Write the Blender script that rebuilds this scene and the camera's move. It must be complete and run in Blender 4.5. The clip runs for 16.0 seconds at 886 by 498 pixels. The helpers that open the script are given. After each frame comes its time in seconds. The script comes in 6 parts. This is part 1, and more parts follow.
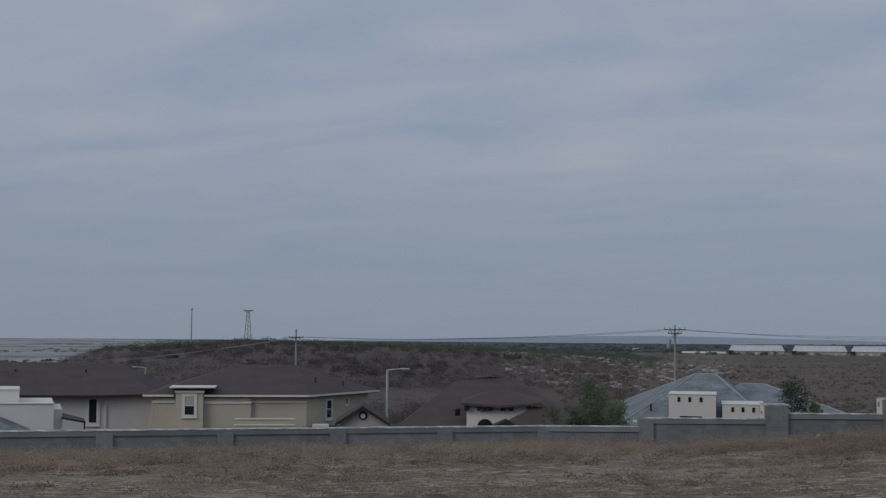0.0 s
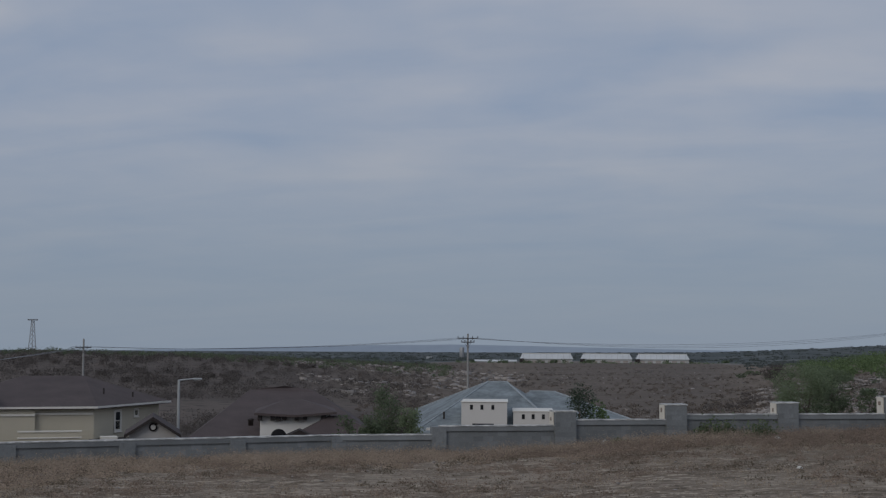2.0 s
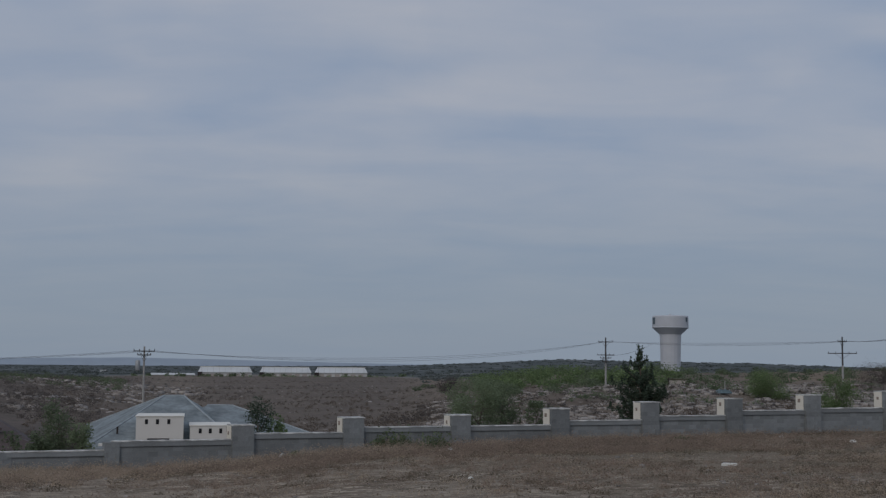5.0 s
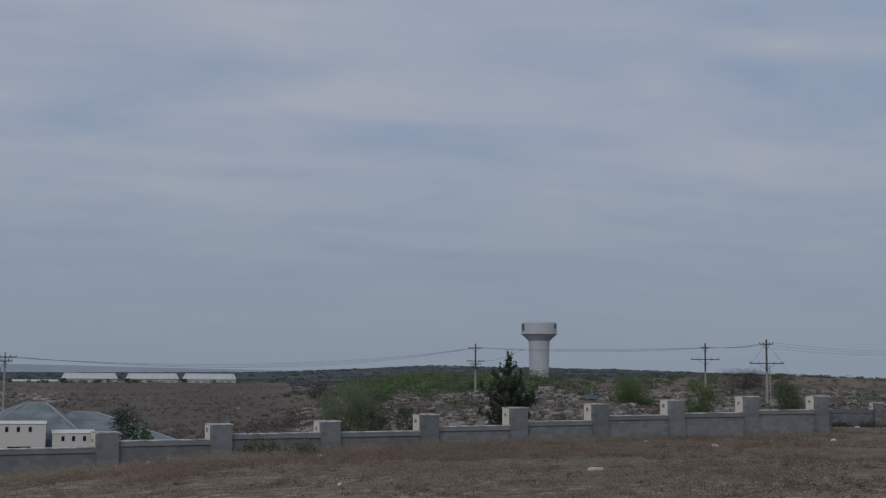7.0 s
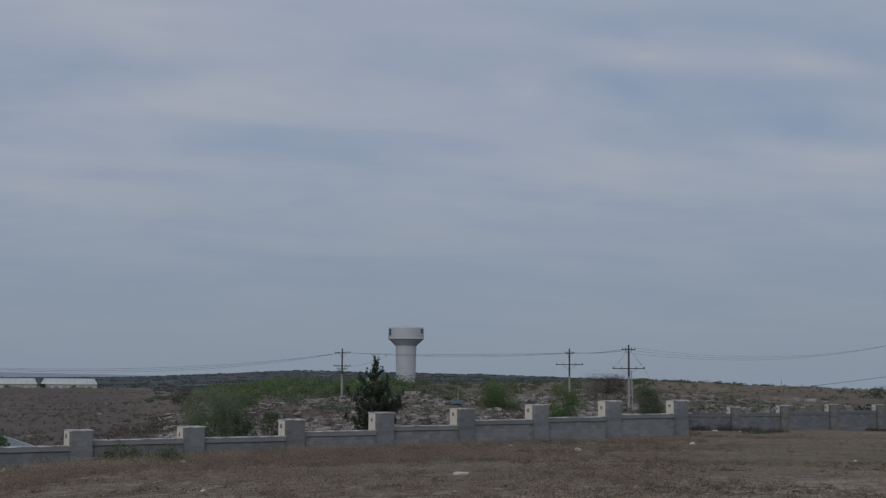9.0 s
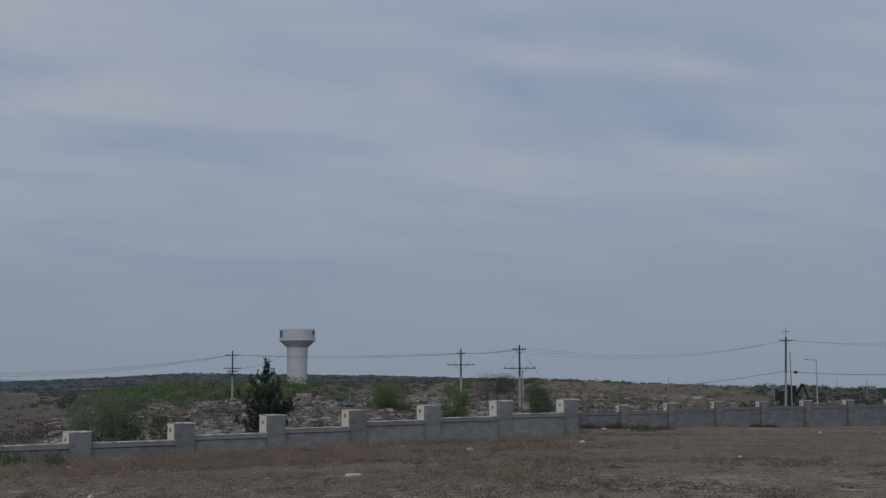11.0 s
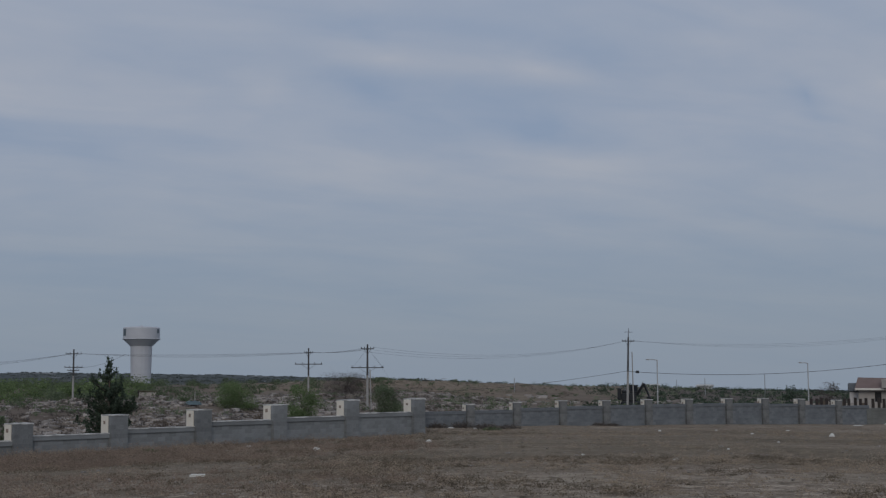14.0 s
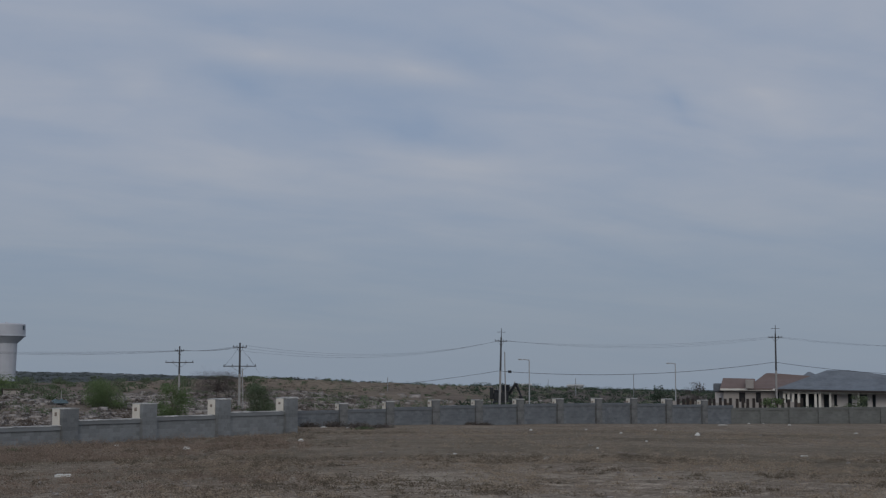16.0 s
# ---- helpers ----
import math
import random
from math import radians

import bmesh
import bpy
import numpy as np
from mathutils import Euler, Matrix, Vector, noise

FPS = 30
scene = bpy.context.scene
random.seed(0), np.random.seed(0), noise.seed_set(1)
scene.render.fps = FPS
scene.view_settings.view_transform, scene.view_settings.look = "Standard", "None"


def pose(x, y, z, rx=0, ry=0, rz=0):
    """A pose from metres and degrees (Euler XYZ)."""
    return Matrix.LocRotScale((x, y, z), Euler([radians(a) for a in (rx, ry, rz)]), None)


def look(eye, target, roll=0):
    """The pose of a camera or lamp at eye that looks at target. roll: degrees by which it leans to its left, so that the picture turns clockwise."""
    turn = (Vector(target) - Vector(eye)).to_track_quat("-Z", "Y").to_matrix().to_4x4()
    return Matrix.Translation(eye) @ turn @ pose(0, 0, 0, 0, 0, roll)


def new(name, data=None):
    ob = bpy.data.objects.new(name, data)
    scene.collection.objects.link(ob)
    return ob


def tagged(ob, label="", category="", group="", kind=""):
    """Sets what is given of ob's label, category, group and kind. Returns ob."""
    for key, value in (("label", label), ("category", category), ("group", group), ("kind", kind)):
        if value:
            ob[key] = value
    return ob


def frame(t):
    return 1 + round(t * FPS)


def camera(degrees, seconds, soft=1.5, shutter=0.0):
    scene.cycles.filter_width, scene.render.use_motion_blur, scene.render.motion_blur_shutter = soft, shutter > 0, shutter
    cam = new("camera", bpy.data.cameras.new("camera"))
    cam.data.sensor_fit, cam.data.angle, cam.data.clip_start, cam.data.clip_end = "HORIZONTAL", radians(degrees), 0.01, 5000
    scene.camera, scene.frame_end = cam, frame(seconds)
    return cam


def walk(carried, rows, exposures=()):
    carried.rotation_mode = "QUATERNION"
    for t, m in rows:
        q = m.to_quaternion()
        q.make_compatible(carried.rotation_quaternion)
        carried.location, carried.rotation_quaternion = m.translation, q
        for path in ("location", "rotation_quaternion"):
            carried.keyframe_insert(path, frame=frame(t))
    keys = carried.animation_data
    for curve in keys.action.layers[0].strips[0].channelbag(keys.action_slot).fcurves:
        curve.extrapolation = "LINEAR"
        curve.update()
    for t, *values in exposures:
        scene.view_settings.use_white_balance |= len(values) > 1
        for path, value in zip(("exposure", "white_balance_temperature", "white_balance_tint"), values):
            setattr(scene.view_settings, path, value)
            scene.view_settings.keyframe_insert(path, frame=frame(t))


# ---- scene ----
cam = camera(36.24, 16.0, soft=1.3)
EYE = 1.7
# seconds, heading to the right, pitch up, lean to the left, in degrees: the camera turns where it stands
ROWS = [
    (0, -0.033, 3.799, 0.501),
    (0.5, 2.369, 3.883, 0.391),
    (1, 4.820, 3.997, 0.316),
    (1.5, 6.093, 4.091, 0.324),
    (2, 8.630, 4.238, 0.298),
    (2.5, 11.332, 4.383, 0.213),
    (3, 14.038, 4.471, 0.246),
    (3.5, 16.512, 4.590, 0.227),
    (4, 18.713, 4.712, 0.353),
    (6.5, 26.064, 5.090, 0.340),
    (7, 27.538, 5.180, 0.393),
    (7.5, 29.003, 5.242, 0.446),
    (8, 30.430, 5.309, 0.476),
    (8.5, 31.798, 5.374, 0.474),
    (9, 33.151, 5.424, 0.401),
    (11.5, 38.894, 5.466, -0.274),
    (12, 40.059, 5.461, -0.291),
    (12.5, 41.191, 5.458, -0.224),
    (13, 42.344, 5.453, -0.199),
    (13.5, 42.932, 5.434, -0.155),
    (14, 44.165, 5.430, -0.143),
    (14.5, 45.440, 5.420, -0.076),
    (15, 46.769, 5.408, -0.032),
    (15.5, 48.129, 5.400, 0.018),
    (16, 49.473, 5.394, 0.080),
]
walk(cam, [(t, pose(0, 0, EYE, 0, 0, -a) @ pose(0, 0, 0, 90 + p, 0, 0) @ pose(0, 0, 0, 0, 0, r)) for t, a, p, r in ROWS])

# ---- world and sun: an overcast afternoon ----
world = bpy.data.worlds.new("overcast_sky")
scene.world = world
world.use_nodes = True
wn, wl = world.node_tree.nodes, world.node_tree.links
wn.clear()


def wnode(kind, **kw):
    n = wn.new(kind)
    for k, v in kw.items():
        n.inputs[k].default_value = v
    return n


coord = wn.new("ShaderNodeTexCoord")
split = wn.new("ShaderNodeSeparateXYZ")
wl.new(coord.outputs["Generated"], split.inputs[0])
# clouds lie on a flat layer: look through the sky's dome onto a plane overhead
lift = wn.new("ShaderNodeMath"); lift.operation = "ADD"; lift.inputs[1].default_value = 0.16
wl.new(split.outputs["Z"], lift.inputs[0])
plane = wn.new("ShaderNodeVectorMath"); plane.operation = "DIVIDE"
trip = wn.new("ShaderNodeCombineXYZ")
for i in range(3):
    wl.new(lift.outputs[0], trip.inputs[i])
wl.new(coord.outputs["Generated"], plane.inputs[0])
wl.new(trip.outputs[0], plane.inputs[1])
turn = wn.new("ShaderNodeMapping")
turn.inputs["Rotation"].default_value = (0, 0, radians(20))
wl.new(plane.outputs[0], turn.inputs[0])
comb = wn.new("ShaderNodeVectorMath"); comb.operation = "MULTIPLY"
comb.inputs[1].default_value = (0.62, 1.45, 0.0)
wl.new(turn.outputs[0], comb.inputs[0])
big = wnode("ShaderNodeTexNoise", Scale=2.1, Detail=4.5, Roughness=0.46, Distortion=0.6)
fine = wnode("ShaderNodeTexNoise", Scale=6.5, Detail=4.0, Roughness=0.5, Distortion=0.3)
wl.new(comb.outputs[0], big.inputs["Vector"])
wl.new(turn.outputs[0], fine.inputs["Vector"])
blend = wn.new("ShaderNodeMath"); blend.operation = "MULTIPLY_ADD"; blend.inputs[1].default_value = 0.32
wl.new(fine.outputs["Fac"], blend.inputs[0])
wl.new(big.outputs["Fac"], blend.inputs[2])
cloud = wn.new("ShaderNodeValToRGB")
cloud.color_ramp.elements[0].position, cloud.color_ramp.elements[0].color = 0.42, (0.246, 0.312, 0.430, 1)
cloud.color_ramp.elements[1].position, cloud.color_ramp.elements[1].color = 0.80, (0.378, 0.404, 0.468, 1)
# long banks of thicker cloud, and bluer rifts between them: heading, height, half-length, slope, in degrees
BANKS = ((-9.7, 13.3, 6.5, 2), (0.9, 12.8, 6.5, 7), (9.7, 12.3, 5, 4), (5.9, 7.9, 5.5, 5), (15.8, 7.6, 8, 0), (-15, 8.7, 8, 4), (21, 14.6, 10, 0),
         (21.5, 11.4, 9.5, 0), (9.3, 10.6, 5, 3), (36.6, 12.0, 5, -3), (42.2, 13.4, 5, -9), (48.3, 13.0, 5, -8), (55.5, 13.4, 7, -18), (39.5, 8.8, 7, -5), (50.5, 8.9, 7, -8), (62.5, 11.6, 6, -24))
RIFTS = ((-9.7, 10.4, 8, 3), (1.6, 8.6, 7, 3), (19.8, 12.7, 7, 0), (25, 9.7, 7, -2), (40.8, 12.1, 5, -12), (40.5, 14.8, 8, -8), (48.5, 10.5, 4.5, -14), (58.8, 11.4, 4, -32))
sway = wnode("ShaderNodeTexNoise", Scale=7.0, Detail=4.0, Roughness=0.55)
wl.new(coord.outputs["Generated"], sway.inputs["Vector"])
head = wn.new("ShaderNodeMath"); head.operation = "ARCTAN2"
wl.new(split.outputs["X"], head.inputs[0]); wl.new(split.outputs["Y"], head.inputs[1])
rise = wn.new("ShaderNodeMath"); rise.operation = "ARCSINE"
wl.new(split.outputs["Z"], rise.inputs[0])
dome = wn.new("ShaderNodeCombineXYZ")
wl.new(head.outputs[0], dome.inputs[0]); wl.new(rise.outputs[0], dome.inputs[1])
adrift = wn.new("ShaderNodeVectorMath"); adrift.operation = "MULTIPLY_ADD"
adrift.inputs[1].default_value = (0.10, 0.045, 0.0)
wl.new(sway.outputs["Color"], adrift.inputs[0]); wl.new(dome.outputs[0], adrift.inputs[2])


def bank(total, az, el, length, slope, thick, amount):
    """Add one soft, long bank (or rift) to the cloud's thickness."""
    m = wn.new("ShaderNodeMapping"); m.vector_type = "TEXTURE"
    m.inputs["Location"].default_value = (radians(az) + 0.05, radians(el) + 0.0225, 0)
    m.inputs["Rotation"].default_value = (0, 0, radians(slope))
    m.inputs["Scale"].default_value = (radians(length), radians(thick), 1)
    wl.new(adrift.outputs[0], m.inputs[0])
    g = wn.new("ShaderNodeTexGradient"); g.gradient_type = "QUADRATIC_SPHERE"
    wl.new(m.outputs[0], g.inputs[0])
    k = wn.new("ShaderNodeMath"); k.operation = "MULTIPLY_ADD"; k.inputs[1].default_value = amount
    wl.new(g.outputs["Fac"], k.inputs[0]); wl.new(total, k.inputs[2])
    return k.outputs[0]


calm = wn.new("ShaderNodeMath"); calm.operation = "MULTIPLY_ADD"; calm.inputs[1].default_value, calm.inputs[2].default_value = 0.52, 0.257
wl.new(blend.outputs[0], calm.inputs[0])
thickness = calm.outputs[0]
for a, e, n, b in BANKS:
    thickness = bank(thickness, a, e, n, b, 0.75 + 0.14 * n, 0.15)
for a, e, n, b in RIFTS:
    thickness = bank(thickness, a, e, n, b, 0.7 + 0.13 * n, -0.14)
thickness = bank(thickness, 25, 3.9, 120, 0, 2.6, -0.12)
thickness = bank(thickness, 25, 7.0, 120, 0, 3.2, 0.05)
wl.new(thickness, cloud.inputs[0])
# near the horizon the layer closes to an even grey
veil = wn.new("ShaderNodeMapRange")
veil.interpolation_type = "SMOOTHSTEP"
for k, v in (("From Min", 0.0), ("From Max", 0.20), ("To Min", 0.12), ("To Max", 1.0)):
    veil.inputs[k].default_value = v
wl.new(split.outputs["Z"], veil.inputs["Value"])
even = wn.new("ShaderNodeMix"); even.data_type = "RGBA"
even.inputs["A"].default_value = (0.228, 0.280, 0.352, 1)
wl.new(veil.outputs[0], even.inputs["Factor"])
wl.new(cloud.outputs[0], even.inputs["B"])
# brighter towards the zenith, as an overcast sky is
zen = wn.new("ShaderNodeMapRange")
for k, v in (("From Min", 0.22), ("From Max", 0.9), ("To Min", 1.0), ("To Max", 1.35)):
    zen.inputs[k].default_value = v
wl.new(split.outputs["Z"], zen.inputs["Value"])
sky = wn.new("ShaderNodeTexSky")
sky.sky_type, sky.sun_disc = "NISHITA", False
SUN_HEIGHT, SUN_FROM = 30.0, 228.0
sky.sun_elevation, sky.sun_rotation = radians(SUN_HEIGHT), radians(SUN_FROM)
clear = wn.new("ShaderNodeBackground"); clear.inputs["Strength"].default_value = 0.05
wl.new(sky.outputs[0], clear.inputs["Color"])
cover = wn.new("ShaderNodeBackground")
wl.new(even.outputs["Result"], cover.inputs["Color"])
wl.new(zen.outputs[0], cover.inputs["Strength"])
both = wn.new("ShaderNodeMixShader"); both.inputs[0].default_value = 0.93
wl.new(clear.outputs[0], both.inputs[1])
wl.new(cover.outputs[0], both.inputs[2])
wout = wn.new("ShaderNodeOutputWorld")
wl.new(both.outputs[0], wout.inputs["Surface"])

sun = new("sun", bpy.data.lights.new("sun", "SUN"))
sun.data.energy, sun.data.angle, sun.data.color = 0.85, radians(35), (1.0, 0.95, 0.88)
sa, se = radians(SUN_FROM), radians(SUN_HEIGHT)
sun.matrix_world = look((0, 0, 60), Vector((0, 0, 60)) - Vector((math.sin(sa) * math.cos(se), math.cos(sa) * math.cos(se), math.sin(se))))


# ---- materials ----
def mat(name, colour, rough=0.9, metal=0.0, vary=0.12, scale=3.0, grain=30.0, bump=0.2, second=None, island=0.0, per_object=0.0, stains=0.0, depth=0.02):
    """A plain surface with two scales of variation, a little bump, and chance from piece to piece."""
    m = bpy.data.materials.new(name)
    m.use_nodes = True
    n, l = m.node_tree.nodes, m.node_tree.links
    b = n["Principled BSDF"]
    b.inputs["Roughness"].default_value, b.inputs["Metallic"].default_value = rough, metal
    b.inputs["Specular IOR Level"].default_value = 0.25
    tc = n.new("ShaderNodeTexCoord")
    a = n.new("ShaderNodeTexNoise"); a.inputs["Scale"].default_value = scale; a.inputs["Detail"].default_value = 4
    g = n.new("ShaderNodeTexNoise"); g.inputs["Scale"].default_value = grain; g.inputs["Detail"].default_value = 3
    for t in (a, g):
        l.new(tc.outputs["Object"], t.inputs["Vector"])
    second = second or tuple(c * 0.55 for c in colour)
    mix = n.new("ShaderNodeMix"); mix.data_type = "RGBA"
    mix.inputs["A"].default_value, mix.inputs["B"].default_value = (*colour, 1), (*second, 1)
    ramp = n.new("ShaderNodeMapRange")
    for k, v in (("From Min", 0.36), ("From Max", 0.70), ("To Min", 0.0), ("To Max", min(1.0, vary * 3 + stains))):
        ramp.inputs[k].default_value = v
    l.new(a.outputs["Fac"], ramp.inputs["Value"])
    l.new(ramp.outputs[0], mix.inputs["Factor"])
    hsv = n.new("ShaderNodeHueSaturation")
    l.new(mix.outputs["Result"], hsv.inputs["Color"])
    val = n.new("ShaderNodeMath"); val.operation = "MULTIPLY_ADD"
    val.inputs[1].default_value, val.inputs[2].default_value = vary * 2.4, 1.0 - vary * 1.2
    l.new(g.outputs["Fac"], val.inputs[0])
    last = val.outputs[0]
    for amount, node, out in ((island, "ShaderNodeNewGeometry", "Random Per Island"), (per_object, "ShaderNodeObjectInfo", "Random")):
        if amount:
            r = n.new(node)
            k = n.new("ShaderNodeMath"); k.operation = "MULTIPLY_ADD"; k.inputs[1].default_value = amount; k.inputs[2].default_value = 1.0 - amount / 2
            l.new(r.outputs[out], k.inputs[0])
            mul = n.new("ShaderNodeMath"); mul.operation = "MULTIPLY"
            l.new(last, mul.inputs[0]); l.new(k.outputs[0], mul.inputs[1])
            last = mul.outputs[0]
    l.new(last, hsv.inputs["Value"])
    l.new(hsv.outputs[0], b.inputs["Base Color"])
    if bump:
        bp = n.new("ShaderNodeBump"); bp.inputs["Strength"].default_value = bump; bp.inputs["Distance"].default_value = depth
        l.new(g.outputs["Fac"], bp.inputs["Height"]); l.new(bp.outputs[0], b.inputs["Normal"])
    return m


BLOCK = mat("grey_concrete_block", (0.205, 0.216, 0.221), vary=0.18, scale=0.55, grain=17, island=0.24, per_object=0.30, second=(0.135, 0.140, 0.142), stains=0.25)
MORTAR = mat("grey_mortar", (0.205, 0.213, 0.217), vary=0.14, scale=0.9, grain=30, second=(0.13, 0.135, 0.14))
COPING = mat("pale_coping_concrete", (0.57, 0.56, 0.535), vary=0.26, scale=2.3, grain=14, second=(0.20, 0.20, 0.20), stains=0.2)
CREAM = mat("cream_stucco", (0.64, 0.60, 0.53), vary=0.08, scale=1.3, grain=40, second=(0.50, 0.45, 0.37), stains=0.1)
GREYSTUCCO = mat("warm_grey_stucco", (0.60, 0.565, 0.545), vary=0.05, scale=0.8, grain=45)
GARAGEGREY = mat("warm_grey_garage_stucco", (0.40, 0.38, 0.36), vary=0.06, scale=0.8, grain=45)
PALESTUCCO = mat("pale_stone_stucco", (0.57, 0.548, 0.518), vary=0.06, scale=0.9, grain=40, second=(0.47, 0.45, 0.42))
TANSTUCCO = mat("dull_tan_stucco", (0.36, 0.330, 0.305), vary=0.10, scale=0.5, grain=30)
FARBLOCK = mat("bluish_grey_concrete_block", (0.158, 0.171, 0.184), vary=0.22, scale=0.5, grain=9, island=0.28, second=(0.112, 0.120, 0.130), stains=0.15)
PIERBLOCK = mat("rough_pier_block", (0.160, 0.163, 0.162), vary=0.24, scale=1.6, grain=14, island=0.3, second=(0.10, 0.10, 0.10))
# darker copy of the block: shade on a turned wall face, put into colour
SHADEDBLOCK = mat("shade_darkened_block", (0.150, 0.154, 0.146), vary=0.16, scale=0.6, grain=26, island=0.2)
WHITESTUCCO = mat("white_stucco", (0.67, 0.65, 0.615), vary=0.05, scale=0.9, grain=45)
BEIGE = mat("olive_beige_siding", (0.495, 0.450, 0.358), vary=0.05, scale=0.8, grain=40)
TRIM = mat("white_painted_trim", (0.66, 0.63, 0.57), vary=0.05, scale=2, grain=30, rough=0.6)
DARKTRIM = mat("dark_brown_fascia", (0.035, 0.028, 0.026), vary=0.1, rough=0.6)
BROWNROOF = mat("brown_asphalt_shingle", (0.080, 0.063, 0.061), vary=0.16, scale=0.7, grain=9, island=0.25)
BLUEROOF = mat("blue_grey_asphalt_shingle", (0.198, 0.224, 0.234), vary=0.36, scale=0.8, grain=3.5, island=0.22, bump=0.5, depth=0.05)
BLUECAP = mat("pale_ridge_shingle", (0.30, 0.33, 0.345), vary=0.2, scale=2, grain=9)
REDROOF = mat("red_brown_shingle", (0.160, 0.118, 0.106), vary=0.12, scale=0.6, grain=7, island=0.2)
SLATEROOF = mat("slate_grey_shingle", (0.145, 0.160, 0.178), vary=0.2, scale=0.6, grain=3, island=0.2)
DARK = mat("dark_opening", (0.012, 0.012, 0.014), vary=0.05, rough=0.5)
GLASS = mat("dark_window_glass", (0.02, 0.024, 0.03), vary=0.04, rough=0.08, bump=0.0)
GALV = mat("galvanised_steel", (0.32, 0.33, 0.34), vary=0.10, rough=0.5, metal=0.3, scale=4)
LAMPSTEEL = mat("pale_lamp_steel", (0.38, 0.39, 0.395), vary=0.08, rough=0.55, scale=3)
POLEWOOD = mat("weathered_pole_timber", (0.32, 0.312, 0.30), vary=0.12, scale=5, grain=40)
DARKPOLE = mat("dark_pole_timber", (0.085, 0.085, 0.088), vary=0.12, scale=5, grain=40)
WIRE = mat("black_cable", (0.03, 0.03, 0.033), vary=0.05, rough=0.6, bump=0)
TOWERWHITE = mat("white_tank_paint", (0.45, 0.457, 0.485), vary=0.05, scale=0.25, grain=2, rough=0.5, bump=0.0)
TOWERSIGN = mat("dark_tank_lettering_shape", (0.10, 0.13, 0.15), vary=0.05, bump=0)
SHEDWHITE = mat("white_sheet_metal", (0.50, 0.505, 0.50), vary=0.10, scale=0.1, grain=1, rough=0.5, bump=0)
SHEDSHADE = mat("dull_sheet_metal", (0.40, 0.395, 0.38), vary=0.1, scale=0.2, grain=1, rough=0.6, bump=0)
BARK = mat("grey_brown_bark", (0.13, 0.105, 0.085), vary=0.2, scale=6, grain=30)
LEAFDARK = mat("dark_conifer_needles", (0.070, 0.096, 0.066), vary=0.2, scale=0.7, island=0.9, bump=0)
LEAFGREEN = mat("fresh_green_leaves", (0.150, 0.205, 0.092), vary=0.2, scale=0.5, island=0.6, bump=0)
LEAFGREY = mat("grey_green_leaves", (0.195, 0.240, 0.142), vary=0.2, scale=0.5, island=0.3, bump=0)
LEAFDULL = mat("dull_olive_leaves", (0.135, 0.168, 0.100), vary=0.2, scale=0.4, island=0.5, bump=0)
FARSCRUB = mat("distant_grey_green_scrub", (0.112, 0.126, 0.118), vary=0.1, scale=0.02, island=0.2, bump=0)
BRUSHDARK = mat("dark_bare_brush", (0.120, 0.104, 0.095), vary=0.2, scale=0.1, island=0.3, bump=0)
BRUSHBROWN = mat("brown_dry_brush", (0.142, 0.114, 0.092), vary=0.2, scale=0.1, island=0.4, bump=0)
TWIG = mat("bare_grey_twigs", (0.098, 0.083, 0.078), vary=0.2, scale=3, bump=0)
DRYGRASS = mat("dry_tan_grass", (0.400, 0.325, 0.245), vary=0.24, scale=1.3, grain=5, island=0.28, bump=0, second=(0.225, 0.176, 0.130))
REDGRASS = mat("rusty_dry_weeds", (0.440, 0.350, 0.268), vary=0.30, scale=0.9, grain=3, island=0.3, bump=0, second=(0.245, 0.188, 0.144))
BROWNWEED = mat("dull_brown_weeds", (0.325, 0.250, 0.194), vary=0.30, scale=0.9, grain=3, island=0.3, bump=0, second=(0.158, 0.120, 0.094))
TUFT = mat("dark_dry_tufts", (0.165, 0.134, 0.098), vary=0.2, scale=0.9, island=0.3, bump=0)
GREENWEED = mat("low_green_weeds", (0.130, 0.160, 0.090), vary=0.2, scale=0.6, island=0.6, bump=0)
ROCK = mat("pale_limestone_rubble", (0.285, 0.262, 0.245), vary=0.22, scale=0.3, grain=4, island=0.75, second=(0.165, 0.138, 0.118))
LITTER = mat("white_litter", (0.56, 0.55, 0.52), vary=0.06, scale=5, bump=0.1)
RUSTBRICK = mat("bare_brown_brick", (0.27, 0.215, 0.175), vary=0.2, scale=6, grain=30)
BLUECLOTH = mat("faded_blue_tarp", (0.11, 0.15, 0.165), vary=0.2, scale=2)
MACHINE = mat("black_machine_paint", (0.025, 0.027, 0.03), vary=0.1, rough=0.5)


def leafy(m, through_leaf=0.42):
    """Thin leaves and dry blades let part of the light through."""
    n, l = m.node_tree.nodes, m.node_tree.links
    b, out = n["Principled BSDF"], n["Material Output"]
    t = n.new("ShaderNodeBsdfTranslucent")
    l.new(b.inputs["Base Color"].links[0].from_socket, t.inputs["Color"])
    k = n.new("ShaderNodeMixShader"); k.inputs[0].default_value = through_leaf
    l.new(b.outputs[0], k.inputs[1]); l.new(t.outputs[0], k.inputs[2])
    l.new(k.outputs[0], out.inputs["Surface"])


for leaf_material in (LEAFDARK, LEAFGREEN, LEAFGREY, LEAFDULL, FARSCRUB, DRYGRASS, REDGRASS, BROWNWEED, TUFT, GREENWEED):
    leafy(leaf_material)
for leaf_material in (BRUSHDARK, BRUSHBROWN):
    leafy(leaf_material, 0.25)


# ---- ground: one sheet from the camera's feet to the horizon ----
def P(az, d, rel):
    """Place by heading and distance from the camera's foot, and height above its eye."""
    return Vector((d * math.sin(radians(az)), d * math.cos(radians(az)), EYE + rel))


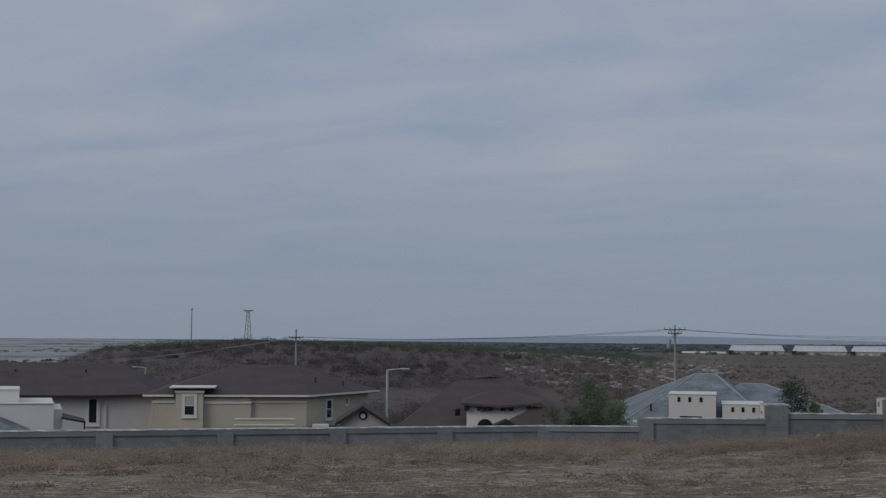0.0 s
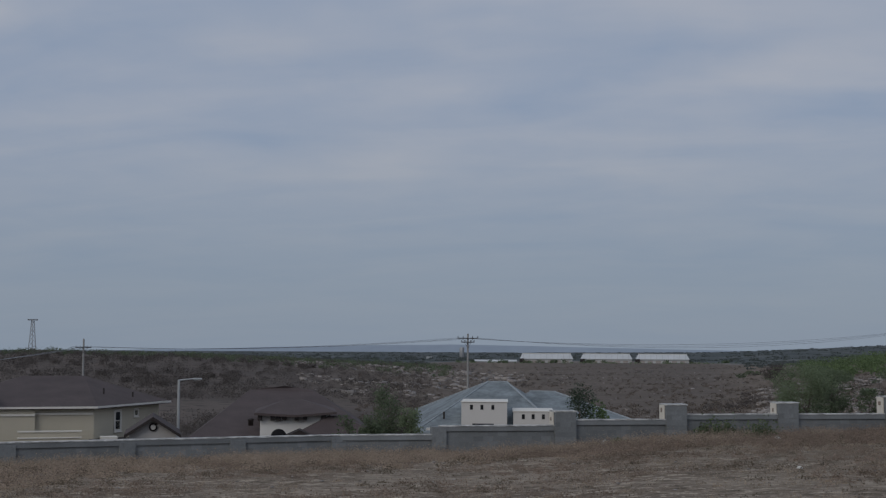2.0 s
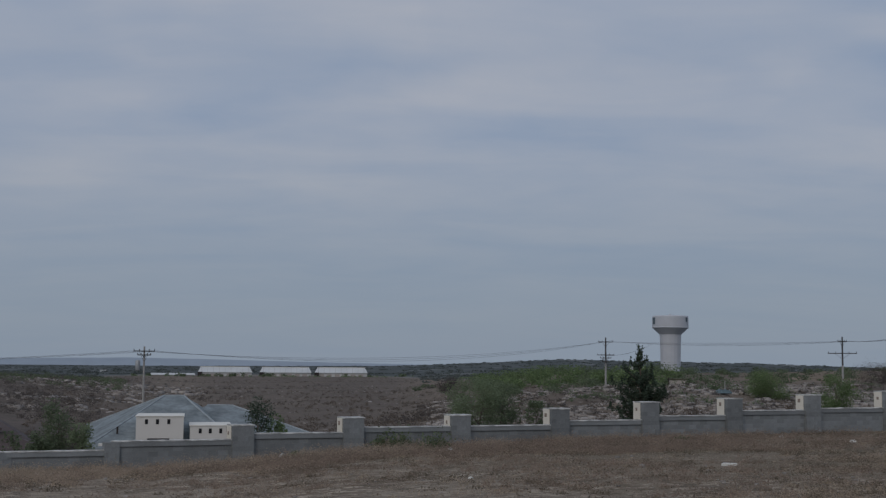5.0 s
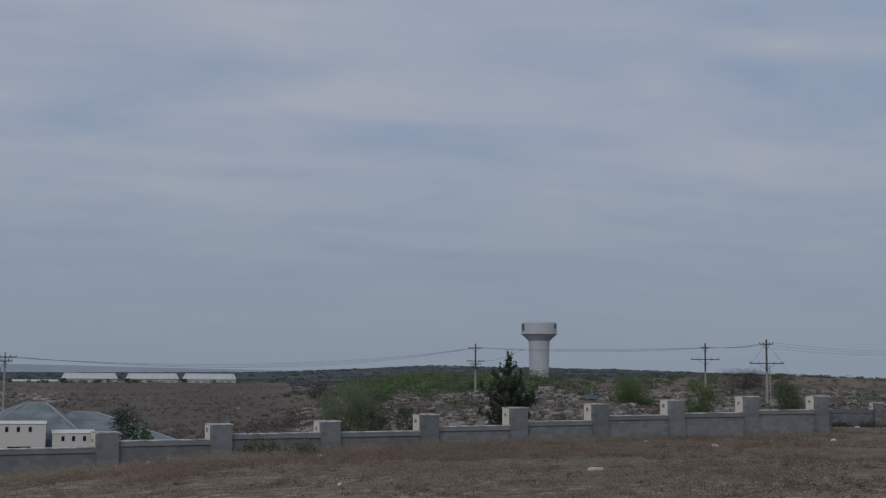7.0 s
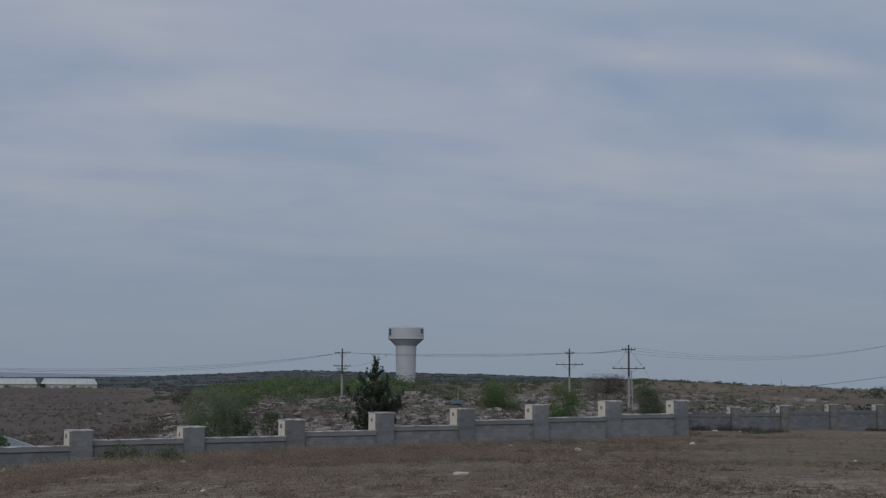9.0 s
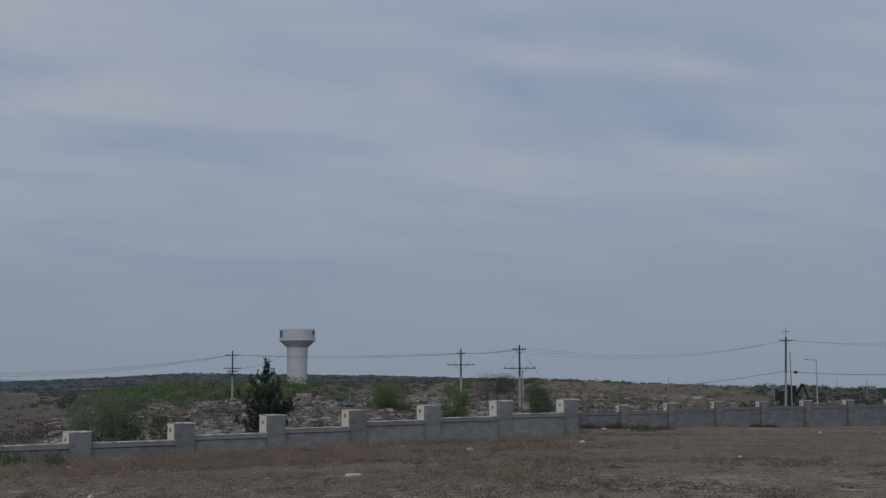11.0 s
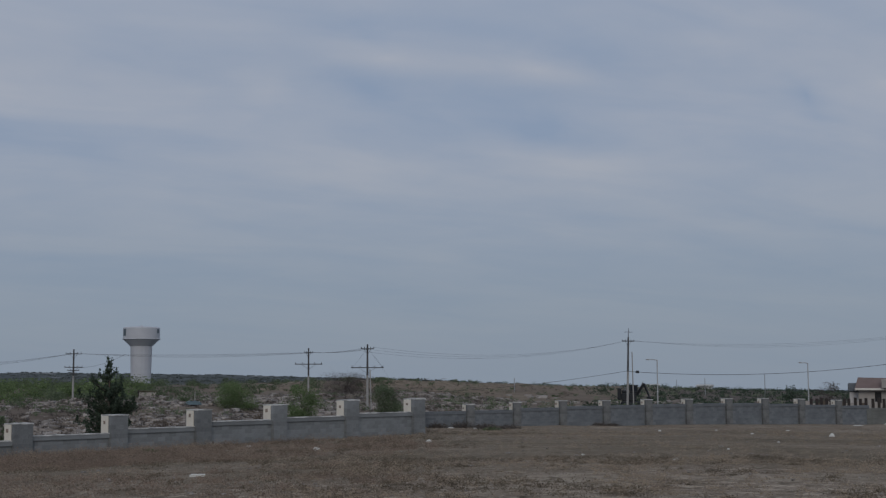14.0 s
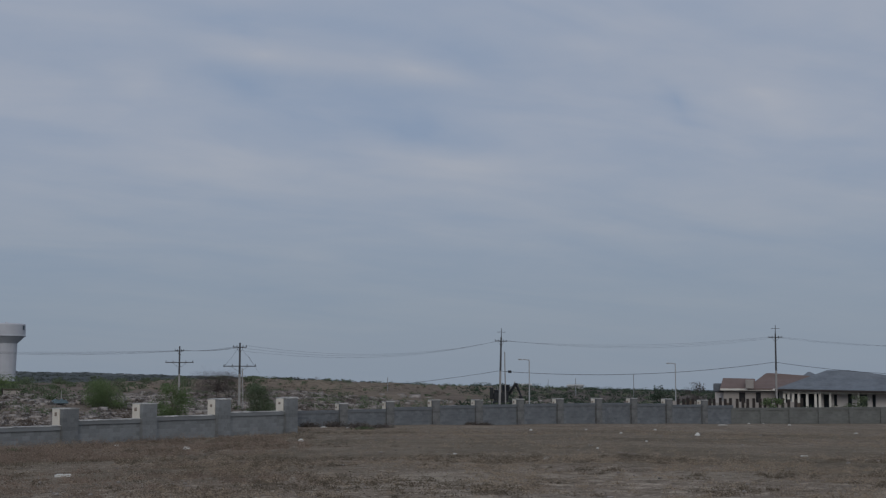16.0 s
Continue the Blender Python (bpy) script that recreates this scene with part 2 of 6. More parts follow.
AZ = np.array((-20, -14, -8, 0, 6, 12, 20, 27, 35, 42, 50, 60, 70), float)
RINGS = {
    95: (-7.0, -7.0, -7.0, -7.2, -7.2, -7.0, -5.6, -4.6, -4.2, -4.0, -3.9, -4.2, -4.5),
    170: (-8.0, -6.0, -5.5, -6.0, -7.0, -8.0, -6.3, -3.3, -2.9, -2.6, -3.7, -4.4, -4.6),
    300: (-12.5, -2.6, -1.2, -2.0, -3.6, -6.4, -6.2, -2.4, -1.8, -0.3, -2.0, -3.6, -4.0),
    700: (-18, -14, -10, -6.5, -7.6, -7.6, -7.4, -4.0, -2.9, -3.4, -6.6, -8.0, -8.4),
    1500: (-28, -26, -22, -13, -12, -13, -12, -6, -5, -8, -15, -18, -20),
    3000: (-25, -22, -16, -13, -12, -12, -5, 13, 7, -4, -27, -34, -37),
    4700: (-10, -9, -9, -10, -10, -10, -6, 6, 4, -8, -45, -56, -60),
}
# the boundary wall's line: heading, its foot's heading and distance
LEFT_FOOT, LEFT_D = -16.0, 51.0
NEAR_FOOT, NEAR_D = -2.0, 54.0
FAR_FOOT, FAR_D = 15.0, 90.0
END_FOOT, END_D = 30.0, 111.7


def wall_distance(az):
    az = np.asarray(az, float)
    r = np.where(az < 8.5, LEFT_D / np.cos(np.radians(np.clip(az, -40, 8.5) - LEFT_FOOT)), NEAR_D / np.cos(np.radians(np.clip(az, 8.5, 43.2) - NEAR_FOOT)))
    r = np.where(az > 43.2, FAR_D / np.cos(np.radians(np.clip(az, 43.2, 61.5) - FAR_FOOT)), r)
    return np.where(az > 61.5, END_D / np.cos(np.radians(np.clip(az, 61.5, 85) - END_FOOT)), r)


def wall_base(az):
    return np.interp(az, (-20, 0, 9, 14, 18, 27, 34, 43, 43.4, 48, 56, 62, 70), (-4.3, -4.25, -4.2, -4.0, -3.7, -3.42, -3.3, -3.2, -3.75, -3.8, -4.05, -4.4, -4.6))


def smooth(x):
    return x * x * (3 - 2 * x)


def ground(az, d):
    """Height over the eye of the bare ground, without its roughness. az, d: arrays."""
    az, d = np.broadcast_arrays(np.asarray(az, float), np.asarray(d, float))
    wd, wb = wall_distance(az), wall_base(az)
    nodes = [np.zeros_like(d), wd, *[np.full_like(d, k) for k in RINGS]]
    zs = [np.full_like(d, -1.7), wb, *[np.interp(az, AZ, v) for v in RINGS.values()]]
    nodes[2] = np.maximum(nodes[2], wd + 12.0)
    out = zs[0].copy()
    for i in range(len(nodes) - 1):
        f = np.clip((d - nodes[i]) / (nodes[i + 1] - nodes[i]), 0, 1)
        if i > 0:
            f = np.where(f > 0, 0.5 * f + 0.5 * smooth(f), f)
        out = np.where(d >= nodes[i], zs[i] + (zs[i + 1] - zs[i]) * f, out)
    return out


def lumps(x, y, seed, size):
    """Soft value noise about 0, for arrays."""
    u, v = x / size + seed * 17.3, y / size - seed * 9.1
    i, j = np.floor(u), np.floor(v)
    fu, fv = smooth(u - i), smooth(v - j)

    def h(a, b):
        s = np.sin(a * 127.1 + b * 311.7 + seed * 74.7) * 43758.5453
        return s - np.floor(s)
    return (h(i, j) * (1 - fu) + h(i + 1, j) * fu) * (1 - fv) + (h(i, j + 1) * (1 - fu) + h(i + 1, j + 1) * fu) * fv - 0.5


def terrain(az, d):
    """World height of the finished ground."""
    az, d = np.broadcast_arrays(np.asarray(az, float), np.asarray(d, float))
    x, y = d * np.sin(np.radians(az)), d * np.cos(np.radians(az))
    z = ground(az, d)
    inside = d < wall_distance(az) + 2
    z = z + np.where(inside, 0.07 * lumps(x, y, 1, 2.3) + 0.10 * lumps(x, y, 2, 7.0), 0.0)
    out = np.clip((d - wall_distance(az) - 2) / 40, 0, 1)
    rub = np.clip((az - 18) / 6, 0, 1) * np.clip((52 - az) / 8, 0, 1) * (d < 320)
    z = z + out * (0.5 * lumps(x, y, 3, 11) + 0.9 * rub * lumps(x, y, 4, 3.2) + 0.5 * rub * lumps(x, y, 6, 1.4) + np.clip(d / 300, 0, 6) * (1.0 - 0.85 * np.clip((az - 8) / 3, 0, 1) * np.clip((22 - az) / 3, 0, 1) * (d < 1000)) * lumps(x, y, 5, 60) * np.clip(1.4 - d / 3000, 0.3, 1))
    return z + EYE


def numbers_mesh(name, verts, faces, material, smooth_shade=False):
    me = bpy.data.meshes.new(name)
    me.vertices.add(len(verts)); me.vertices.foreach_set("co", np.asarray(verts, np.float32).ravel())
    faces = np.asarray(faces, np.int32)
    n, k = faces.shape
    me.loops.add(n * k); me.loops.foreach_set("vertex_index", faces.ravel())
    me.polygons.add(n); me.polygons.foreach_set("loop_start", np.arange(n, dtype=np.int32) * k)
    me.update(calc_edges=True)
    me.validate()
    if smooth_shade:
        me.polygons.foreach_set("use_smooth", np.ones(len(me.polygons), bool))
    me.materials.append(material)
    return me


def ground_material():
    m = bpy.data.materials.new("dry_ground")
    m.use_nodes = True
    n, l = m.node_tree.nodes, m.node_tree.links
    b = n["Principled BSDF"]; b.inputs["Roughness"].default_value = 1.0; b.inputs["Specular IOR Level"].default_value = 0.1
    tc = n.new("ShaderNodeTexCoord")
    att = n.new("ShaderNodeAttribute"); att.attribute_name = "cover"
    sep = n.new("ShaderNodeSeparateColor"); l.new(att.outputs["Color"], sep.inputs[0])
    low = n.new("ShaderNodeAttribute"); low.attribute_name = "thatch"
    lot_dark = low.outputs["Fac"]

    def noise_fac(scale, lo, hi, detail=5, rough=0.6):
        t = n.new("ShaderNodeTexNoise"); t.inputs["Scale"].default_value = scale; t.inputs["Detail"].default_value = detail; t.inputs["Roughness"].default_value = rough
        l.new(tc.outputs["Object"], t.inputs["Vector"])
        r = n.new("ShaderNodeMapRange"); r.inputs["From Min"].default_value = lo; r.inputs["From Max"].default_value = hi
        l.new(t.outputs["Fac"], r.inputs["Value"])
        return r.outputs[0]

    def mixed(a, c, fac):
        k = n.new("ShaderNodeMix"); k.data_type = "RGBA"
        for socket, v in (("A", a), ("B", c), ("Factor", fac)):
            if isinstance(v, tuple):
                k.inputs[socket].default_value = (*v, 1)
            else:
                l.new(v, k.inputs[socket])
        return k.outputs["Result"]

    # the open lot: brown soil, tan thatch, pale caliche scraped bare
    lot = mixed((0.176, 0.137, 0.104), (0.240, 0.191, 0.147), noise_fac(0.35, 0.38, 0.62))
    lot = mixed(lot, (0.100, 0.079, 0.056), noise_fac(2.2, 0.50, 0.62))
    lot = mixed(lot, (0.36, 0.30, 0.235), noise_fac(1.3, 0.565, 0.60))
    lot = mixed(lot, (0.40, 0.34, 0.27), noise_fac(4.2, 0.585, 0.62))
    lot = mixed(lot, (0.085, 0.068, 0.050), noise_fac(8.0, 0.53, 0.66))
    bare = n.new("ShaderNodeMath"); bare.operation = "MULTIPLY"
    l.new(noise_fac(0.16, 0.50, 0.60), bare.inputs[0]); l.new(noise_fac(2.6, 0.36, 0.60), bare.inputs[1])
    lot = mixed(lot, (0.285, 0.238, 0.185), bare.outputs[0])
    lot = mixed(lot, (0.105, 0.083, 0.060), noise_fac(1.1, 0.57, 0.66, 6, 0.7))
    # brush-covered slopes
    brush = mixed((0.090, 0.075, 0.067), (0.128, 0.105, 0.091), noise_fac(0.05, 0.35, 0.65))
    brush = mixed(brush, (0.065, 0.056, 0.049), noise_fac(0.4, 0.50, 0.66))
    # bare, stony slopes
    stone = mixed((0.105, 0.083, 0.067), (0.160, 0.131, 0.108), noise_fac(0.12, 0.35, 0.65))
    stone = mixed(stone, (0.22, 0.192, 0.165), noise_fac(0.9, 0.60, 0.70))
    stone = mixed(stone, (0.085, 0.068, 0.055), noise_fac(0.5, 0.56, 0.70))
    # far plain, scrub with pale clearings, tinted grey-blue to paint in distance haze
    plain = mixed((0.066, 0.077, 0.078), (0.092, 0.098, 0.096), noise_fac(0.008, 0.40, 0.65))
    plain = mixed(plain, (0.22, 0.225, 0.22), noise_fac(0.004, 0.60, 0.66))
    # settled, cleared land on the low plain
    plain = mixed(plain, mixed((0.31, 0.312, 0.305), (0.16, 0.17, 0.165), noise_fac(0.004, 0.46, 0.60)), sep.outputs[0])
    thatch = mixed((0.120, 0.098, 0.070), (0.165, 0.132, 0.092), noise_fac(0.5, 0.38, 0.62))
    thatch = mixed(thatch, (0.075, 0.060, 0.043), noise_fac(2.4, 0.52, 0.64, 6, 0.7))
    lot = mixed(lot, thatch, lot_dark)
    c = mixed(lot, brush, sep.outputs[0])
    c = mixed(c, stone, sep.outputs[1])
    # tawny grass over the bare hill
    tan = mixed((0.222, 0.176, 0.128), (0.145, 0.112, 0.083), noise_fac(0.22, 0.40, 0.60))
    tan = mixed(tan, (0.090, 0.076, 0.058), noise_fac(0.9, 0.56, 0.64))
    c = mixed(c, tan, att.outputs["Alpha"])
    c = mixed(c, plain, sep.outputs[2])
    l.new(c, b.inputs["Base Color"])
    bp = n.new("ShaderNodeBump"); bp.inputs["Strength"].default_value = 0.5; bp.inputs["Distance"].default_value = 0.08
    l.new(noise_fac(3.5, 0.2, 0.8), bp.inputs["Height"]); l.new(bp.outputs[0], b.inputs["Normal"])
    return m


def build_ground():
    az = np.concatenate([np.arange(-180, -26, 4.0), np.arange(-26, 76, 0.25), np.arange(76, 180, 4.0)])
    d = np.concatenate([np.linspace(0.5, 20, 14)[:-1], np.linspace(20, 130, 150)[:-1], np.geomspace(130, 4700, 110)])
    A, D = np.meshgrid(az, d, indexing="ij")
    Z = terrain(A, D)
    X, Y = D * np.sin(np.radians(A)), D * np.cos(np.radians(A))
    verts = np.stack([X, Y, Z], -1).reshape(-1, 3)
    na, nd = A.shape
    i, j = np.meshgrid(np.arange(na), np.arange(nd - 1), indexing="ij")
    i2 = (i + 1) % na
    faces = np.stack([i * nd + j, i * nd + j + 1, i2 * nd + j + 1, i2 * nd + j], -1).reshape(-1, 4)
    # close the hole under the camera
    verts = np.vstack([verts, [[0, 0, EYE - 1.7]]])
    hole = np.array([[len(verts) - 1, k * nd, ((k + 1) % na) * nd, ((k + 1) % na) * nd] for k in range(na)])
    me = numbers_mesh("ground", verts, faces, GROUND, True)
    me2 = bmesh.new(); me2.from_mesh(me); me2.verts.ensure_lookup_table()
    for a, b2, c2, _ in hole:
        me2.faces.new((me2.verts[int(a)], me2.verts[int(b2)], me2.verts[int(c2)])).smooth = True
    bmesh.ops.recalc_face_normals(me2, faces=me2.faces)
    me2.to_mesh(me); me2.free()
    a, dd = A.ravel(), D.ravel()
    out = np.clip((dd - wall_distance(a) - 1) / 6, 0, 1)
    hill = out * np.clip((14 - a) / 6, 0, 1)
    field = out * np.clip((a - 8) / 5, 0, 1) * np.clip((24 - a) / 4, 0, 1)
    flatland = out * np.clip((a - 48) / 6, 0, 1)
    stony = out * np.clip((a - 20) / 4, 0, 1) * (1 - 0.85 * np.clip((a - 50) / 6, 0, 1))
    knoll = out * np.clip(1 - np.abs(a - 7) / 4, 0, 1) * np.clip((d_at(dd, 150, 330)), 0, 1)
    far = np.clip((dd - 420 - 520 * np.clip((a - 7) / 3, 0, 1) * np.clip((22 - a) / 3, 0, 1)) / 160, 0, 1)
    lumpy = 0.5 + 1.6 * lumps(verts[:-1, 0], verts[:-1, 1], 8, 14)
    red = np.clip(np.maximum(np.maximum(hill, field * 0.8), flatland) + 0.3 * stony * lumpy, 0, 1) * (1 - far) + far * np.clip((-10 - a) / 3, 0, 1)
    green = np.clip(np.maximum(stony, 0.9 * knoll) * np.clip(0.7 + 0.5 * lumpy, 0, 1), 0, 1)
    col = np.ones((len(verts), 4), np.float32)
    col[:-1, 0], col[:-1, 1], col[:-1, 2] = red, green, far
    inlot = (dd < wall_distance(a)).astype(float)
    # the lot turns a darker, patchy brown to the right and farther out
    dark_stretch = np.clip((a - 14) / 12, 0, 1) * smooth(np.clip((dd - 27 + 6 * np.exp(-((a - 31) / 9) ** 2) - 4 * lumps(verts[:-1, 0], verts[:-1, 1], 12, 5)) / 18, 0, 1)) * (1 - 0.45 * np.clip((dd - 80) / 25, 0, 1))
    dark_amount = np.zeros(len(verts), np.float32)
    dark_amount[:-1] = np.clip(inlot * dark_stretch * (0.70 + 0.8 * lumps(verts[:-1, 0], verts[:-1, 1], 9, 7) + 0.5 * lumps(verts[:-1, 0], verts[:-1, 1], 13, 2.5)), 0, 1)
    col[:-1, 3] = out * np.clip((a - 33) / 4, 0, 1) * np.clip((54 - a) / 5, 0, 1) * np.clip((dd - 165) / 50, 0, 1) * np.clip((430 - dd) / 60, 0, 1) * np.clip(0.75 + 0.8 * lumps(verts[:-1, 0], verts[:-1, 1], 10, 20), 0, 1)
    col[-1, :] = 0
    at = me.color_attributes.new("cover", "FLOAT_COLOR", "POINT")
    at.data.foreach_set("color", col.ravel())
    at = me.attributes.new("thatch", "FLOAT", "POINT")
    at.data.foreach_set("value", dark_amount)
    ob = new("ground", me)
    return tagged(ob, "dry brown open lot falling away to brushy slopes and a far plain", "ground", kind="structure")


def d_at(d, lo, hi):
    return np.clip((d - lo) / 30, 0, 1) * np.clip((hi - d) / 30, 0, 1)


GROUND = ground_material()
build_ground()


# ---- building helpers ----
def part(name, bm, material, parent, label=""):
    me = bpy.data.meshes.new(name)
    bm.normal_update()
    bm.to_mesh(me); bm.free()
    me.materials.append(material)
    ob = new(name, me)
    ob.parent = parent
    if label:
        tagged(ob, label)
    return ob


def thing(name, m, label, category, group="", kind=""):
    ob = new(name)
    ob.empty_display_size = 0.3
    ob.matrix_world = m
    return tagged(ob, label, category, group, kind)


def box(x0, x1, y0, y1, z0, z1, bevel=0.0, bm=None):
    own = bm is None
    bm = bm or bmesh.new()
    g = bmesh.ops.create_cube(bm, size=1.0)
    bmesh.ops.transform(bm, verts=g["verts"], matrix=Matrix.LocRotScale(((x0 + x1) / 2, (y0 + y1) / 2, (z0 + z1) / 2), None, (abs(x1 - x0), abs(y1 - y0), abs(z1 - z0))))
    if bevel and own:
        bmesh.ops.bevel(bm, geom=bm.edges[:], offset=bevel, segments=1, affect="EDGES")
    return bm


def rod(p, q, r0, r1=None, sides=10, bm=None):
    bm = bm or bmesh.new()
    p, q = Vector(p), Vector(q)
    axis = q - p
    m = Matrix.Translation((p + q) / 2) @ axis.to_track_quat("Z", "Y").to_matrix().to_4x4()
    bmesh.ops.create_cone(bm, cap_ends=True, segments=sides, radius1=r0, radius2=r0 if r1 is None else r1, depth=axis.length, matrix=m)
    return bm


def lathe(profile, sides=40, soft=True):
    """A turned body: (radius, height) pairs from the foot up."""
    bm = bmesh.new()
    rings = []
    for r, z in profile:
        rings.append([bm.verts.new((r * math.cos(2 * math.pi * k / sides), r * math.sin(2 * math.pi * k / sides), z)) for k in range(sides)])
    for a, b in zip(rings, rings[1:]):
        for k in range(sides):
            f = bm.faces.new((a[k], a[(k + 1) % sides], b[(k + 1) % sides], b[k])); f.smooth = soft
    bm.faces.new(rings[-1]); bm.faces.new(rings[0][::-1])
    return bm


def slab(points, z0, z1):
    """An upright prism over a footprint."""
    bm = bmesh.new()
    lo = [bm.verts.new((x, y, z0)) for x, y in points]
    hi = [bm.verts.new((x, y, z1)) for x, y in points]
    n = len(points)
    for k in range(n):
        bm.faces.new((lo[k], lo[(k + 1) % n], hi[(k + 1) % n], hi[k]))
    bm.faces.new(hi); bm.faces.new(lo[::-1])
    bmesh.ops.recalc_face_normals(bm, faces=bm.faces)
    return bm


def cable(name, pts, r, parent, sag=0.0, material=None):
    """A hanging line between two points."""
    cu = bpy.data.curves.new(name, "CURVE")
    cu.dimensions, cu.bevel_depth, cu.bevel_resolution = "3D", r, 1
    s = cu.splines.new("POLY")
    p, q = Vector(pts[0]), Vector(pts[1])
    s.points.add(16)
    for k in range(17):
        f = k / 16
        v = p.lerp(q, f); v.z -= sag * 4 * f * (1 - f)
        s.points[k].co = (*v, 1)
    cu.materials.append(material or WIRE)
    ob = new(name, cu)
    ob.parent = parent
    return ob


# ---- boundary wall of concrete block ----
def frame_between(a, b):
    """Pose with x along a to b, y to the side away from the camera, z up, at a."""
    d = Vector((b.x - a.x, b.y - a.y, 0)).normalized()
    m = Matrix.Identity(4)
    m.col[0][:3], m.col[1][:3], m.col[2][:3], m.col[3][:3] = d, Vector((-d.y, d.x, 0)), (0, 0, 1), (a.x, a.y, 0)
    return m


BL, BH, BD = 0.405, 0.203, 0.20


def block_mesh():
    bm = box(0, BL - 0.007, 0, BD, 0, BH - 0.007, 0.004)
    me = bpy.data.meshes.new("block"); bm.to_mesh(me); bm.free()
    me.materials.append(BLOCK)
    return me


BLOCK_ME = block_mesh()
single_blocks = [0]


def ragged(x0, x1, y0, y1, z0, z1, step=0.22, rough=0.014):
    """A thin cast slab whose edges are chipped and uneven along its length."""
    bm = bmesh.new()
    n = max(2, int((x1 - x0) / step))
    rings = []
    for k in range(n + 1):
        x = x0 + (x1 - x0) * k / n
        j = lambda a=1.0: random.uniform(-rough, rough) * a
        rings.append([bm.verts.new(c) for c in ((x, y0 + j(), z0 + j(0.4)), (x, y1, z0), (x, y1 - 0.01, z1 + j(0.5)), (x, y0 + 0.012 + j(), z1 + j(0.5)), (x, y0 + j(), z1 - 0.014 + j(0.4)))])
    for a, b in zip(rings, rings[1:]):
        for k in range(5):
            bm.faces.new((a[k], a[(k + 1) % 5], b[(k + 1) % 5], b[k]))
    bm.faces.new(rings[0]); bm.faces.new(rings[-1][::-1])
    bmesh.ops.recalc_face_normals(bm, faces=bm.faces)
    return bm


def panel(parent, a, b, top, base, singles=False, block=None):
    """One bay of blockwork between two pillars: a mortar core, courses of blocks, a projecting top course and a coping."""
    m = frame_between(a, b)
    length = (Vector((b.x, b.y)) - Vector((a.x, a.y))).length
    core = part("panel", box(0, length, 0.006, BD - 0.006, base - 0.6, top - 0.24), MORTAR, parent)
    core.matrix_world = m
    rows = int((top - 0.24 - base + 0.45) / BH)
    joined = bmesh.new()
    for r in range(rows):
        z = top - 0.24 - (r + 1) * BH
        shift = (r % 2) * BL / 2
        n = int((length + shift) / BL) + 1
        for k in range(n):
            x = k * BL - shift
            x0, x1 = max(0.0, x), min(length, x + BL)
            if x1 - x0 < 0.06:
                continue
            if singles and r < rows - 2 and x1 - x0 > BL - 1e-6 and single_blocks[0] < 300:
                ob = new("block", BLOCK_ME); ob.parent = core
                ob.matrix_parent_inverse = Matrix.Identity(4)
                ob.matrix_basis = Matrix.Translation((x0, random.uniform(-0.003, 0.003), z))
                single_blocks[0] += 1
            else:
                o = random.uniform(-0.003, 0.003)
                box(x0, x1 - 0.006, o, BD - o, z, z + BH - 0.006, bm=joined)
    jb = part("blockwork", joined, block or BLOCK, core); tagged(jb, kind="stuff")
    band = part("top_course", box(0, length, -0.06, BD + 0.03, top - 0.24, top - 0.05, 0.008), block or BLOCK, parent, "projecting top course of grey block"); band.matrix_world = m
    cap = part("coping", ragged(0, length, -0.07, BD + 0.05, top - 0.045, top), block or COPING, parent, "thin chipped pale concrete coping"); cap.matrix_world = m
    return core


def pillar(parent, at, m, width, deep, top, base, cap=True, block=None):
    """A pier of grey block; the capped ones have a deeper back, stuccoed cream on the neighbours' side."""
    mm = m.copy(); mm.col[3][:3] = (at.x, at.y, 0)
    h = width / 2
    y0, y1 = (-0.20, 0.20) if cap else (-0.09, deep)
    body = part("pillar", box(-h, h, y0, y1, base - 0.6, top - 0.055), MORTAR, parent); body.matrix_world = mm
    n = int((top - 0.09 - base + 0.4) / BH)
    bm = bmesh.new()
    for r in range(n):
        z = top - 0.055 - (r + 1) * BH
        cuts = (-h, 0.0, h) if r % 2 else (-h, -h / 2, h / 2, h)
        for x0, x1 in zip(cuts, cuts[1:]):
            box(x0 - (0.012 if x0 == -h else 0), x1 - 0.012 + (0.024 if x1 == h else 0), y0 - 0.008, y1 - 0.02, z, z + BH - 0.009, bm=bm)
    bl = part("pillar_blocks", bm, block or BLOCK, body); tagged(bl, kind="stuff")
    if cap:
        back = part("stucco_back", box(-h - 0.055, h + 0.055, 0.04, 0.20 + deep * 0.55, base + 0.2, top - 0.06, 0.012), CREAM, body, "cream stuccoed back of the pillar")
        for s in (-1, 1):
            part("brick_inset", ragged(-0.10, random.uniform(0.04, 0.11), -0.012, 0.012, -0.09, random.uniform(0.02, 0.09), 0.05, 0.03), RUSTBRICK, back, "brownish patch of bare brick in the stucco").matrix_basis = pose(s * (h + 0.058), 0.33, top - 0.30 + random.uniform(-0.06, 0.06), 0, 0, 90)
        part("pillar_cap", ragged(-h - 0.05, h + 0.05, y0 - 0.025, 0.24 + deep * 0.55, top - 0.055, top, 0.16, 0.016), COPING, body, "thin chipped pale concrete pillar cap")
    return body


def W(az, rel=0.0):
    return P(az, float(wall_distance(az)), rel)


